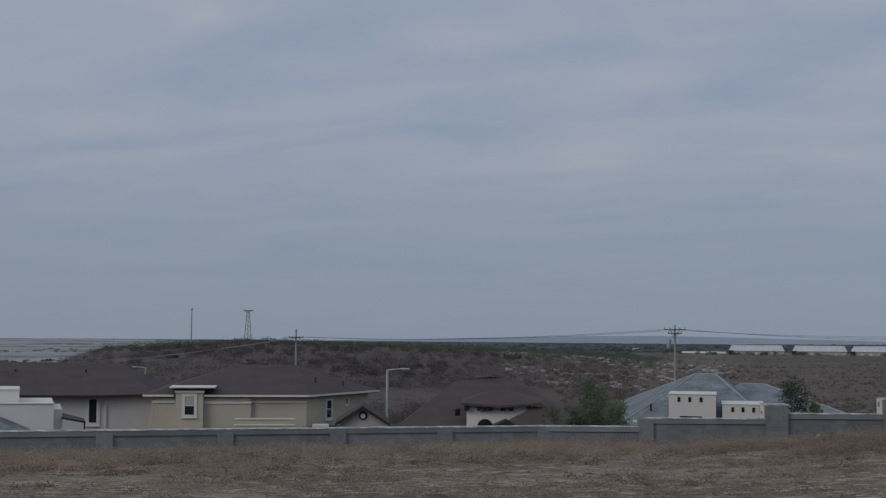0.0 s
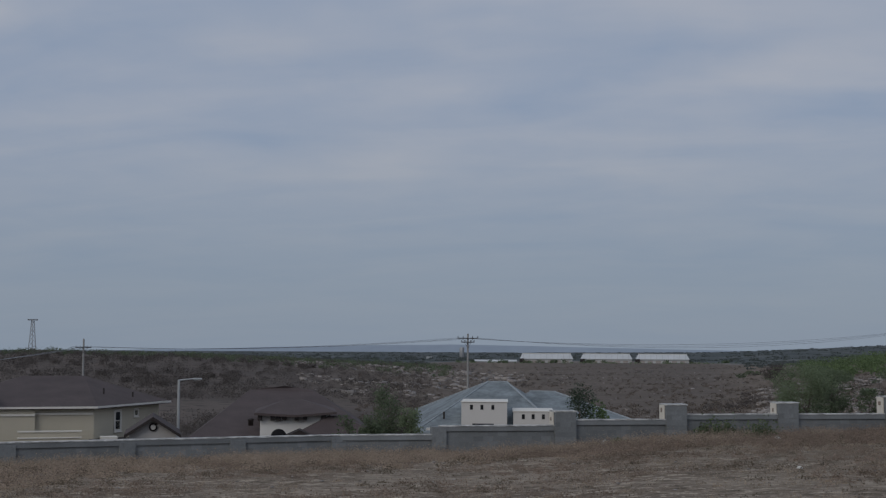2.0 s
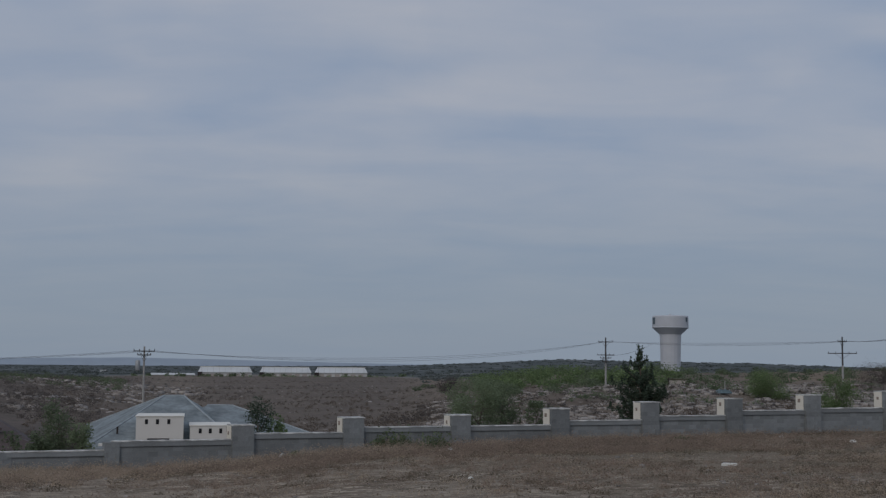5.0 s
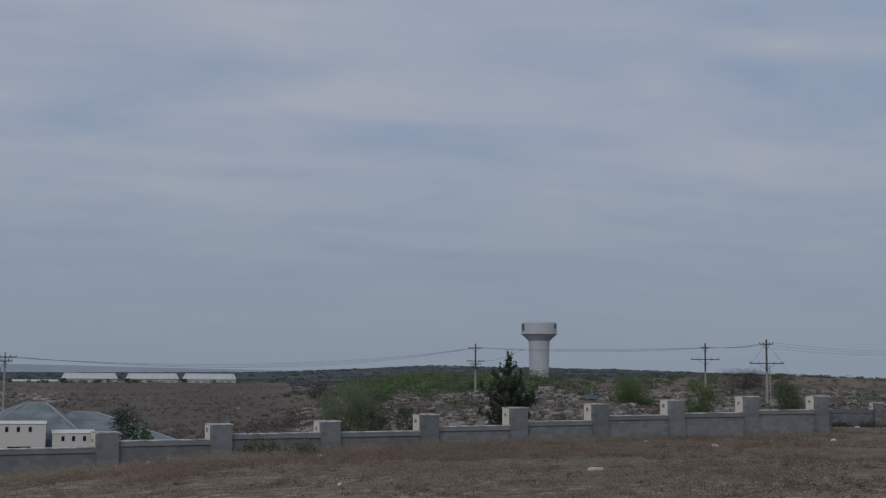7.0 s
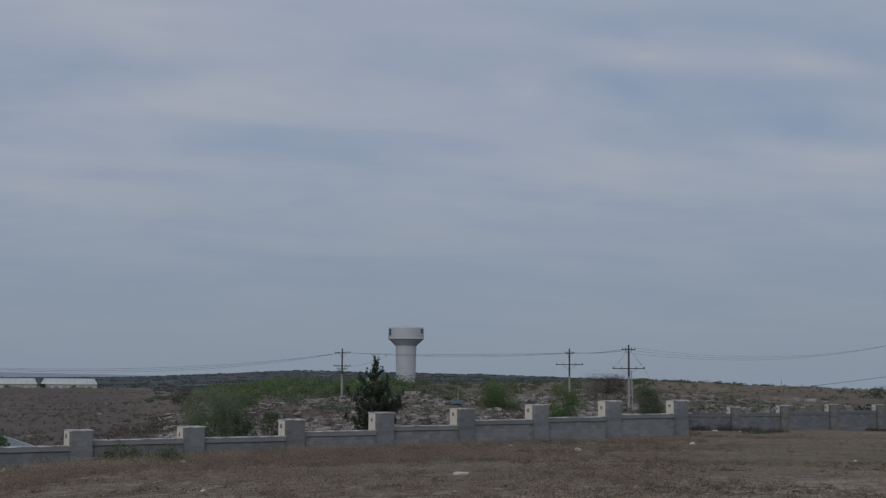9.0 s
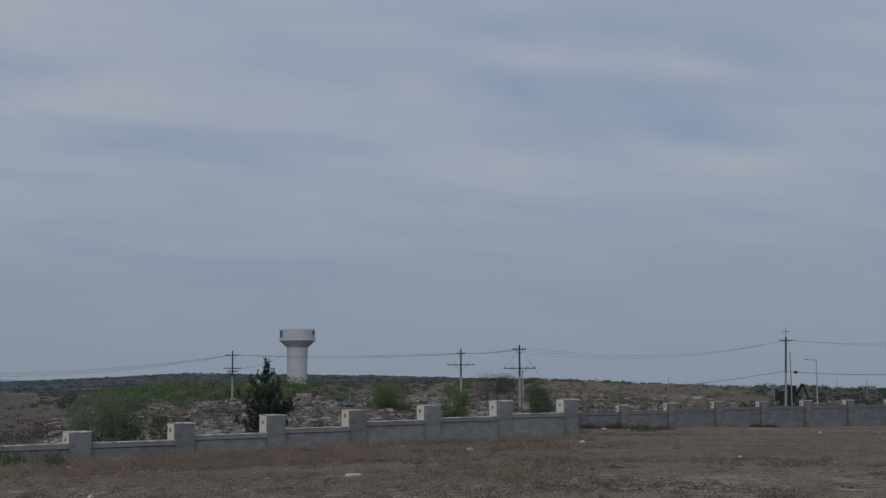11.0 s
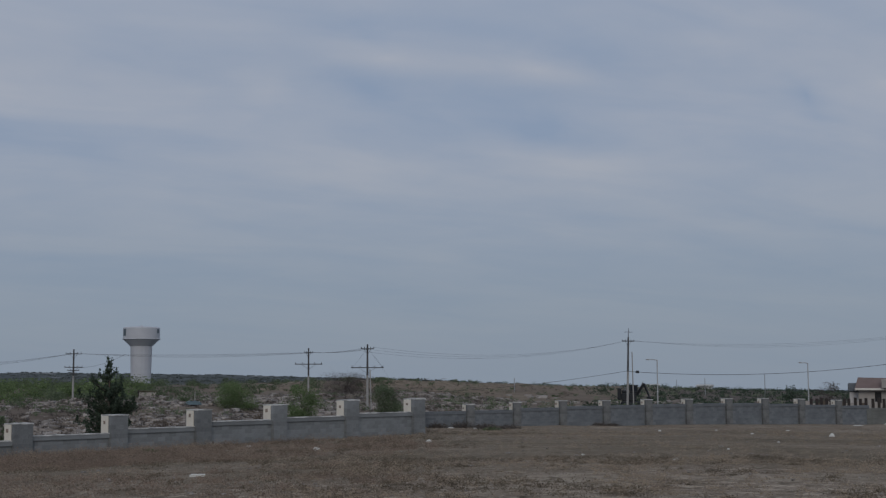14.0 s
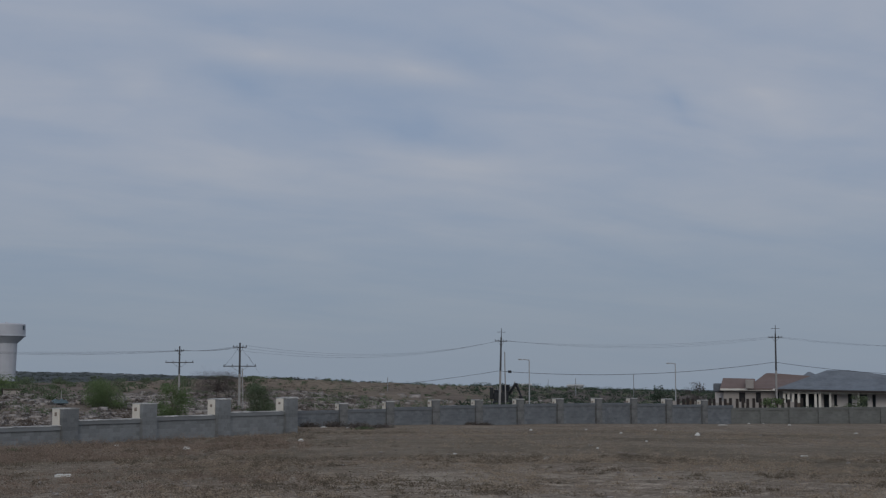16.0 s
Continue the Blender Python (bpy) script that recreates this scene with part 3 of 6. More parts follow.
def boundary_walls():
    # level stretch with flush piers
    w1 = thing("wall_1", Matrix.Identity(4), "long grey concrete block boundary wall with flush piers", "wall", kind="structure")
    spots = [-27.8, -23.2, -18.6, -13.92, -9.05, -4.37, 0.10, 4.28, 8.5]
    m = frame_between(W(-18.6), W(4.28))
    for a, b in zip(spots, spots[1:]):
        mid = (a + b) / 2
        panel(w1, W(a), W(b), EYE - 3.40, EYE + float(wall_base(mid)))
    for a in spots[:-1]:
        pillar(w1, W(a), m, 0.58, 0.34, EYE - 3.40 - 0.052, EYE + float(wall_base(a)), cap=False)
    # stepped stretch that climbs with the ground, with tall capped pillars
    w2 = thing("wall_2", Matrix.Identity(4), "stepped grey concrete block boundary wall with capped pillars", "wall", kind="structure")
    spots = [8.5, 13.76, 18.34, 22.83, 26.98, 30.72, 34.12, 37.25, 40.27, 43.06]
    tops = [-3.06, -2.84, -2.64, -2.64, -2.46, -2.29, -2.07, -1.99, -1.88]
    caps = [None, -2.48, -2.22, -2.16, -1.91, -1.64, -1.49, -1.33, -1.16, -1.16]
    m = frame_between(W(13.76), W(43.06))
    for k, (a, b) in enumerate(zip(spots, spots[1:])):
        panel(w2, W(a), W(b), EYE + tops[k], EYE + min(float(wall_base(a)), float(wall_base(b))), singles=k >= 4)
    for a, c in zip(spots, caps):
        if c is None:
            pillar(w2, W(a), m, 0.56, 0.40, EYE - 3.06, EYE + float(wall_base(a)), cap=False)
        else:
            pillar(w2, W(a), m, 0.86, 0.72, EYE + c, EYE + float(wall_base(a)))
    # return at the corner, then the far stretch
    w3 = thing("wall_3", Matrix.Identity(4), "far grey block boundary wall with low capped pillars", "wall", kind="structure")
    near = P(43.06, float(wall_distance(43.06)) + 0.3, 0)
    start = P(43.36, 103.0, 0)
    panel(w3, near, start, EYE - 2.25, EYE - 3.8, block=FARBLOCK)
    spots = [43.36, 45.27, 47.23, 49.15, 50.96, 52.70, 54.36, 55.97, 57.42, 58.86, 60.31, 61.5]
    tops = [-2.54, -2.50, -2.38, -2.30, -2.27, -2.24, -2.24, -2.26, -2.36, -2.50, -2.62]
    m = frame_between(W(45.27), W(60.31))
    for k, (a, b) in enumerate(zip(spots, spots[1:])):
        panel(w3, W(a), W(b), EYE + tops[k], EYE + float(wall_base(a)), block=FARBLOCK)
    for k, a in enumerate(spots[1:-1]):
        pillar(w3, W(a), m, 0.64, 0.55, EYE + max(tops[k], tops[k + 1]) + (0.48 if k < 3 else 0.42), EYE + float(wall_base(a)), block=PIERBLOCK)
    # this stretch faces another way; its shade is painted in with darker block
    w4 = thing("wall_4", Matrix.Identity(4), "block wall beyond the far corner, coloured darker for its turned face", "wall", kind="structure")
    spots = [61.5, 62.66, 63.80, 64.95, 66.14, 67.35, 68.6, 69.9, 71.2]
    m = frame_between(W(61.6), W(70))
    for a, b in zip(spots, spots[1:]):
        panel(w4, W(a), W(b), EYE - 2.88, EYE - 4.6, block=SHADEDBLOCK)
    for a in spots:
        pillar(w4, W(a), m, 0.5, 0.34, EYE - 2.88, EYE - 4.6, cap=False, block=SHADEDBLOCK)


boundary_walls()


# ---- houses ----
class Plot:
    """A house's own frame: x to the right along its front, y away from the camera, z up from its base."""

    def __init__(self, az, d, base):
        self.az, self.d, self.base = az, d, base
        p = P(az, d, base)
        self.m = pose(p.x, p.y, p.z, 0, 0, -az)

    def x(self, az, y=0.0):
        return (self.d + y) * math.tan(radians(az - self.az))

    def z(self, el, y=0.0):
        return (self.d + y) * math.tan(radians(el)) - self.base


def roof(points, ze, ridge, faces, thick=0.16):
    """A pitched roof: eave corners in order, ridge points, and faces by index (eaves first); soffit and fascia close it."""
    bm = bmesh.new()
    hi = [bm.verts.new((x, y, z)) for x, y, z in [(p[0], p[1], p[2] if len(p) > 2 else ze) for p in points]]
    top = hi + [bm.verts.new(p) for p in ridge]
    lo = [bm.verts.new((v.co.x, v.co.y, v.co.z - thick)) for v in hi]
    for f in faces:
        bm.faces.new([top[k] for k in f])
    n = len(points)
    for k in range(n):
        bm.faces.new((hi[k], hi[(k + 1) % n], lo[(k + 1) % n], lo[k]))
    bm.faces.new(lo[::-1])
    bmesh.ops.recalc_face_normals(bm, faces=bm.faces)
    return bm


def shingled(bm, step=0.30):
    """Cut a roof's slopes into courses, each a little proud of the one above it."""
    zs = [v.co.z for v in bm.verts]
    z = min(zs) + 0.25
    while z < max(zs) - 0.05:
        bmesh.ops.bisect_plane(bm, geom=bm.verts[:] + bm.edges[:] + bm.faces[:], plane_co=(0, 0, z), plane_no=(0, 0, 1))
        z += step * random.uniform(0.9, 1.1)
    return bm


def strip(p, q, z0, z1, thick, bm=None):
    """A board along a line in plan, standing out to the camera's side. z may be a pair, for a sloping board."""
    bm = bm or bmesh.new()
    p, q = Vector((*p, 0)), Vector((*q, 0))
    d = (q - p).normalized(); nrm = Vector((d.y, -d.x, 0)) * thick
    za, zb = (z0 if isinstance(z0, tuple) else (z0, z0)), (z1 if isinstance(z1, tuple) else (z1, z1))
    v = []
    for base in (p, q):
        k = 0 if base is p else 1
        for o in (Vector((0, 0, 0)), nrm):
            for z in (za[k], zb[k]):
                c = base + o; v.append(bm.verts.new((c.x, c.y, z)))
    for f in ((0, 1, 3, 2), (4, 6, 7, 5), (0, 4, 5, 1), (2, 3, 7, 6), (1, 5, 7, 3), (0, 2, 6, 4)):
        bm.faces.new([v[k] for k in f])
    bmesh.ops.recalc_face_normals(bm, faces=bm.faces)
    return bm


def window(parent, x0, x1, z0, z1, y, frame_mat, sash=True, blind=False, border=0.12):
    """A sash window set on a wall whose face is at y: casing, sill, panes."""
    t = border
    bm = box(x0 - t, x0, y - 0.06, y + 0.05, z0 - t, z1 + t)
    for b in ((x1, x1 + t, z0 - t, z1 + t), (x0, x1, z1, z1 + t), (x0, x1, z0 - t, z0)):
        box(b[0], b[1], y - 0.06, y + 0.05, b[2], b[3], bm=bm)
    w = part("window", bm, frame_mat, parent)
    part("window_sill", box(x0 - t - 0.05, x1 + t + 0.05, y - 0.12, y + 0.02, z0 - t - 0.05, z0 - t, 0.01), frame_mat, w)
    zm = (z0 + z1) / 2
    if sash:
        part("pane", box(x0, x1, y - 0.012, y + 0.02, z0, zm - 0.03), GLASS, w)
        part("pane", box(x0, x1, y - 0.022, y + 0.02, zm + 0.03, z1), SHEDSHADE if blind else GLASS, w)
        part("meeting_rail", box(x0, x1, y - 0.04, y + 0.02, zm - 0.03, zm + 0.03), frame_mat, w)
    else:
        part("pane", box(x0, x1, y - 0.012, y + 0.02, z0, z1), GLASS, w)
    return w


def beige_house():
    h = Plot(-7.5, 92, -7.0)
    t = thing("house", h.m, "olive beige house with white trim and brown hipped roof", "house")
    foot = [(-7.3, 0), (-0.8, 0), (-0.8, 0.28), (2.9, 0.28), (7.6, 7.4), (3.4, 13), (-7.3, 13)]
    part("wall", slab(foot, -0.7, 3.0), BEIGE, t)
    rf = part("roof", shingled(roof([(-7.9, -0.32), (3.1, -0.2), (8.4, 7.2, 3.22), (3.6, 13.8), (-7.9, 13.6)], 3.14, [(-1.7, 8, 5.0), (2.4, 8, 5.0)],
                           [(0, 1, 6, 5), (1, 2, 6), (2, 3, 6), (3, 4, 5, 6), (4, 0, 5)])), BROWNROOF, t, "low brown asphalt shingle hipped roof")
    part("fascia", strip((-7.92, -0.34), (-5.9, -0.34), 3.03, 3.16, 0.05), TRIM, t, "white painted fascia board")
    part("fascia", strip((-3.9, -0.34), (3.1, -0.22), 3.03, 3.16, 0.05), TRIM, t, "white painted fascia board")
    part("fascia", strip((3.1, -0.22), (8.42, 7.2), (3.03, 3.11), (3.16, 3.24), 0.05), TRIM, t, "white painted fascia board")
    for a, b, y, z in ((-7.3, -5.8, 0, 2.66), (-3.9, -0.8, 0, 2.62), (-0.8, 2.85, 0.28, 2.66)):
        part("trim_band", strip((a, y), (b, y), z - 0.06, z + 0.08, 0.10), TRIM, t, "white trim band")
    part("corner_board", box(-7.34, -7.22, -0.03, 0.08, -0.5, 2.95), BEIGE, t)
    # window bay with its own flat roof
    bay = part("bay", box(-5.75, -3.95, -0.45, 0.3, -0.7, 3.50), BEIGE, t)
    window(bay, -5.14, -4.54, 1.85, 3.04, -0.45, TRIM, blind=True, border=0.19)
    part("bay_roof", box(-6.15, -3.15, -0.8, 2.6, 3.60, 3.70, 0.02), TRIM, t, "flat white bay roof")
    part("bay_soffit", box(-5.85, -3.85, -0.6, 2.2, 3.44, 3.58), DARKTRIM, t)
    part("bay_cornice", box(-5.82, -3.88, -0.56, 0.2, 3.30, 3.44, 0.01), TRIM, t)
    # horizontal siding joints on the long walls
    for k in range(9):
        z = 0.5 + 0.26 * k
        for a, b, y in ((-7.28, -5.78, 0), (-3.93, -0.82, 0), (-0.78, 2.88, 0.28)):
            part("siding_board", strip((a, y), (b, y), z, z + 0.245, 0.007), BEIGE, t)
    # low front wall with two rails
    fw = part("porch_wall", box(-1.75, 2.0, -1.6, -1.35, -0.7, 1.55), BEIGE, t)
    for z in (1.20, 1.60):
        part("porch_rail", box(-1.85, 2.1, -1.66, -1.3, z, z + 0.085, 0.01), TRIM, fw)
    # windows of the slanting wing
    w = thing_frame(t, (2.9, 0.28), (7.6, 7.4))
    window(w, 2.62, 3.22, 1.5, 2.66, 0.0, TRIM, border=0.17)
    window(w, 5.15, 5.55, 2.35, 2.68, 0.0, TRIM, sash=False)
    part("vent", rod((3.6, 3.4, 3.85), (3.6, 3.4, 4.25), 0.06), DARKTRIM, rf)
    part("vent", rod((5.6, 4.6, 3.6), (5.6, 4.6, 3.95), 0.06), DARKTRIM, rf)
    part("entry_ledge", box(3.3, 4.4, -0.4, 0.6, 1.0, 1.2, 0.02), TRIM, t)
    part("entry_roof", box(2.6, 6.2, -0.9, 1.6, 0.86, 1.02, 0.02), DARKTRIM, t, "dark lean-to roof")


def thing_frame(parent, p, q):
    """A wall part's frame: a thin skin along a slanting wall, with x along it."""
    d = Vector((q[0] - p[0], q[1] - p[1], 0)); n = d.normalized()
    ob = part("wing_wall", box(0.05, d.length - 0.05, -0.012, 0.02, -0.6, 2.95), BEIGE, parent)
    m = Matrix.Identity(4); m.col[0][:3], m.col[1][:3] = n, (-n.y, n.x, 0); m.col[3][:3] = (p[0], p[1], 0)
    ob.matrix_basis = m
    return ob


def grey_house():
    h = Plot(-14.8, 97, -7.0)
    t = thing("house", h.m, "warm grey stucco house with brown hipped roof and dark eaves", "house")
    x = h.x
    part("wall", slab([(x(-19.5), 0), (x(-16.2), 0), (x(-16.2), 0.35), (x(-12.0), 0.6), (x(-12.0), 11), (x(-19.5), 11)], -0.7, 2.85), GREYSTUCCO, t)
    part("roof", shingled(roof([(x(-19.8), -0.3), (x(-14.4), -0.3, 2.90), (x(-11.9), 0.2, 2.98), (x(-10.4), 12), (x(-19.8), 12)], 2.95, [(x(-18.4), 8, 5.05), (x(-13.3), 8, 4.95)],
                      [(0, 1, 6, 5), (1, 2, 6), (2, 3, 6), (3, 4, 5, 6), (4, 0, 5)])), BROWNROOF, t, "brown asphalt shingle hipped roof")
    part("fascia", strip((x(-19.8), -0.32), (x(-14.4), -0.32), (2.74, 2.69), (2.96, 2.91), 0.05), DARKTRIM, t, "dark brown eave board")
    part("fascia", strip((x(-14.4), -0.32), (x(-11.9), 0.18), (2.69, 2.77), (2.91, 2.99), 0.05), DARKTRIM, t, "dark brown eave board")
    window(t, x(-14.55), x(-14.25), 1.0, 2.6, 0.42, TRIM, sash=False, border=0.22)
    window(t, x(-17.2), x(-16.95), 2.25, 2.6, 0.0, TRIM, sash=False)
    for a in (-15.7, -13.9):
        part("pilaster", box(x(a) - 0.08, x(a) + 0.08, 0.36, 0.6, -0.6, 2.84), GREYSTUCCO, t)
    part("pilaster", box(x(-12.15), x(-12.0), 0.5, 0.8, -0.6, 2.9), GREYSTUCCO, t)
    for a in (-17.6, -14.7):
        part("vent", rod((x(a), 5.5, 4.0), (x(a), 5.5, 4.55), 0.07), DARKTRIM, t)


def parapet_house():
    h = Plot(-17.0, 74, -6.6)
    t = thing("house", h.m, "white stuccoed flat-roofed house with stepped parapets", "house")
    x, z = h.x, h.z
    part("wall", box(x(-21), x(-15.92), 0.4, 8, -0.8, z(-2.78)), WHITESTUCCO, t)
    part("upper_wall", box(x(-21), x(-17.3), 2.2, 8, z(-2.78), z(-2.2, 2)), WHITESTUCCO, t)
    part("parapet_cap", box(x(-21), x(-15.88), 0.34, 0.75, z(-2.78), z(-2.78) + 0.06, 0.01), TRIM, t)
    part("parapet_cap", box(x(-21), x(-17.26), 2.14, 2.5, z(-2.2, 2), z(-2.2, 2) + 0.06, 0.01), TRIM, t)
    part("side_wall", box(x(-15.92), x(-15.58), 1.0, 7, -0.8, z(-3.02)), WHITESTUCCO, t)
    aw = part("awning", roof([(x(-15.6), 0.6, z(-3.32)), (x(-14.65), 0.6, z(-3.50)), (x(-14.65), 3.4, z(-3.50)), (x(-15.6), 3.4, z(-3.25))], 0, [], [(0, 1, 2, 3)], 0.10), DARKTRIM, t, "dark sloping awning")
    part("awning_post", box(x(-14.72), x(-14.66), 0.7, 0.8, -0.7, z(-3.55)), DARKTRIM, aw)
    part("low_roof", roof([(x(-21), -2.2, z(-3.9)), (x(-16.6), -2.2, z(-3.9)), (x(-16.85), 0.35, z(-3.75)), (x(-21), 0.35, z(-2.0))], 0, [], [(0, 1, 2, 3)], 0.1), BLUEROOF, t, "blue-grey shingle lean-to roof")


def gable_shed():
    h = Plot(-3.35, 78, -6.6)
    t = thing("garage", h.m, "small grey gabled garage with a round vent", "garage")
    x, z = h.x, h.z
    w, e, k = 1.28, z(-3.47), z(-2.84)
    bm = bmesh.new()
    for y in (0, 5):
        [bm.verts.new(c) for c in ((-w, y, -0.7), (w, y, -0.7), (w, y, e), (0, y, k - 0.08), (-w, y, e))]
    bm.verts.ensure_lookup_table(); v = bm.verts
    bm.faces.new([v[i] for i in (0, 1, 2, 3, 4)]); bm.faces.new([v[i] for i in (9, 8, 7, 6, 5)])
    for i in range(5):
        bm.faces.new((v[i], v[(i + 1) % 5], v[5 + (i + 1) % 5], v[5 + i]))
    bmesh.ops.recalc_face_normals(bm, faces=bm.faces)
    part("wall", bm, GARAGEGREY, t)
    for s in (-1, 1):
        part("roof_slope", roof([(0, -0.35, k + 0.02), (s * (w + 0.28), -0.35, e - 0.12), (s * (w + 0.28), 5.3, e - 0.12), (0, 5.3, k + 0.02)], 0, [], [(0, 1, 2, 3)], 0.14), BROWNROOF, t)
    for s in (-1, 1):
        part("barge_board", strip((0, -0.36), (s * (w + 0.28), -0.36), (k - 0.15, e - 0.29), (k + 0.03, e - 0.11), 0.04 * s), DARKTRIM, t)
    ring = part("vent_ring", lathe([(0.23, 0.0), (0.23, 0.06), (0.16, 0.06)], 20), DARKTRIM, t)
    ring.matrix_basis = pose(0.02, -0.01, z(-3.25), 90, 0, 0)
    part("vent_face", lathe([(0.145, 0.0), (0.145, 0.085), (0.13, 0.09)], 20), TRIM, ring)


def arch(x0, x1, z0, zs, y0, y1, n=12):
    """A round-topped prism."""
    r, c = (x1 - x0) / 2, (x0 + x1) / 2
    pts = [(x0, z0), (x1, z0)] + [(c + r * math.cos(math.pi * k / n), zs + r * math.sin(math.pi * k / n)) for k in range(n + 1)]
    bm = bmesh.new()
    a = [bm.verts.new((x, y0, z)) for x, z in pts]; b = [bm.verts.new((x, y1, z)) for x, z in pts]
    bm.faces.new(a); bm.faces.new(b[::-1])
    for k in range(len(pts)):
        bm.faces.new((a[k], b[k], b[(k + 1) % len(pts)], a[(k + 1) % len(pts)]))
    bmesh.ops.recalc_face_normals(bm, faces=bm.faces)
    return bm


def brown_house():
    h = Plot(2.4, 83, -8.2)
    t = thing("house", h.m, "house with a wide brown hipped roof and white arched gable", "house")
    x, z = h.x, h.z
    part("wall", box(x(-1.7), x(6.0), -0.2, 13, -0.8, 2.6), WHITESTUCCO, t)
    rf = part("roof", shingled(roof([(x(-2.2), -1.0), (x(6.4), -1.0), (x(6.4), 15), (x(-2.2), 15)], 2.5, [(x(0.6, 9), 9, z(-1.72, 9)), (x(2.0, 9), 9, z(-1.56, 9)), (x(3.2, 9), 9, z(-1.72, 9))],
                      [(0, 1, 6, 5, 4), (1, 2, 6), (2, 3, 4, 5, 6), (3, 0, 4)])), BROWNROOF, t, "wide brown shingle hipped roof")
    part("vent", lathe([(0.16, 0), (0.16, 0.3), (0.24, 0.34), (0.1, 0.46)], 12), DARKTRIM, rf).matrix_basis = pose(x(0.62), 0.9, 3.5)
    # white tower with round arch and bracketed eave
    x0, x1, top = x(1.05), x(3.92), z(-2.68)
    tw = part("gable_wall", box(x0, x1, -1.6, 3, 1.5, top), WHITESTUCCO, t, "white stucco gable front")
    part("gable_roof", shingled(roof([(x0 - 0.35, -2.1, top + 0.10), ((x0 + x1) / 2, -2.25, top - 0.02), (x1 + 0.35, -2.1, top + 0.16), (x1 + 0.35, 3.6, top + 0.16), (x0 - 0.35, 3.6, top + 0.10)], 0,
                            [(x(2.1), 1.0, z(-2.1, 1)), (x(2.7), 1.0, z(-2.1, 1))], [(0, 1, 5), (1, 2, 6, 5), (2, 3, 6), (3, 4, 5, 6), (4, 0, 5)], 0.14)), BROWNROOF, t)
    for px in (870 - 42, 850, 860, 870, 891.6, 906, 938):
        a = math.degrees(math.atan((px - 784) / 2396)) - 0.03
        part("bracket", box(x(a, -1.6) - 0.13, x(a, -1.6) + 0.13, -1.95, -1.58, top - 0.36, top - 0.06, 0.02), DARKTRIM, tw)
    a = x(1.80, -1.6)
    part("arched_opening", arch(a - 0.47, a + 0.47, 1.5, z(-3.34, -1.6) - 0.47, -1.63, -1.5), DARK, tw, "dark round-arched opening")
    # porch roof in front
    part("porch_roof", shingled(roof([(x(2.2), -3.4, z(-3.75, -3.4)), (x(6.3), -3.4, z(-3.75, -3.4)), (x(6.3), 0.5, z(-3.6)), (x(2.2), 0.5, z(-3.6))], 0, [(x(3.85), -1.7, z(-2.80, -1.7)), (x(4.3), -1.7, z(-2.80, -1.7))],
                            [(0, 1, 5, 4), (1, 2, 5), (2, 3, 4, 5), (3, 0, 4)], 0.14)), BROWNROOF, t)
    c = x(2.66, -3.6)
    part("dormer", roof([(c - 0.75, -4.2, z(-3.62, -4)), (c + 0.75, -4.2, z(-3.62, -4)), (c + 0.75, -2.4, z(-3.62, -4)), (c - 0.75, -2.4, z(-3.62, -4))], 0, [(c, -4.2, z(-3.38, -4)), (c, -2.4, z(-3.38, -4))],
                        [(0, 1, 4), (1, 2, 5, 4), (2, 3, 5), (3, 0, 4, 5)], 0.1), DARKTRIM, t)


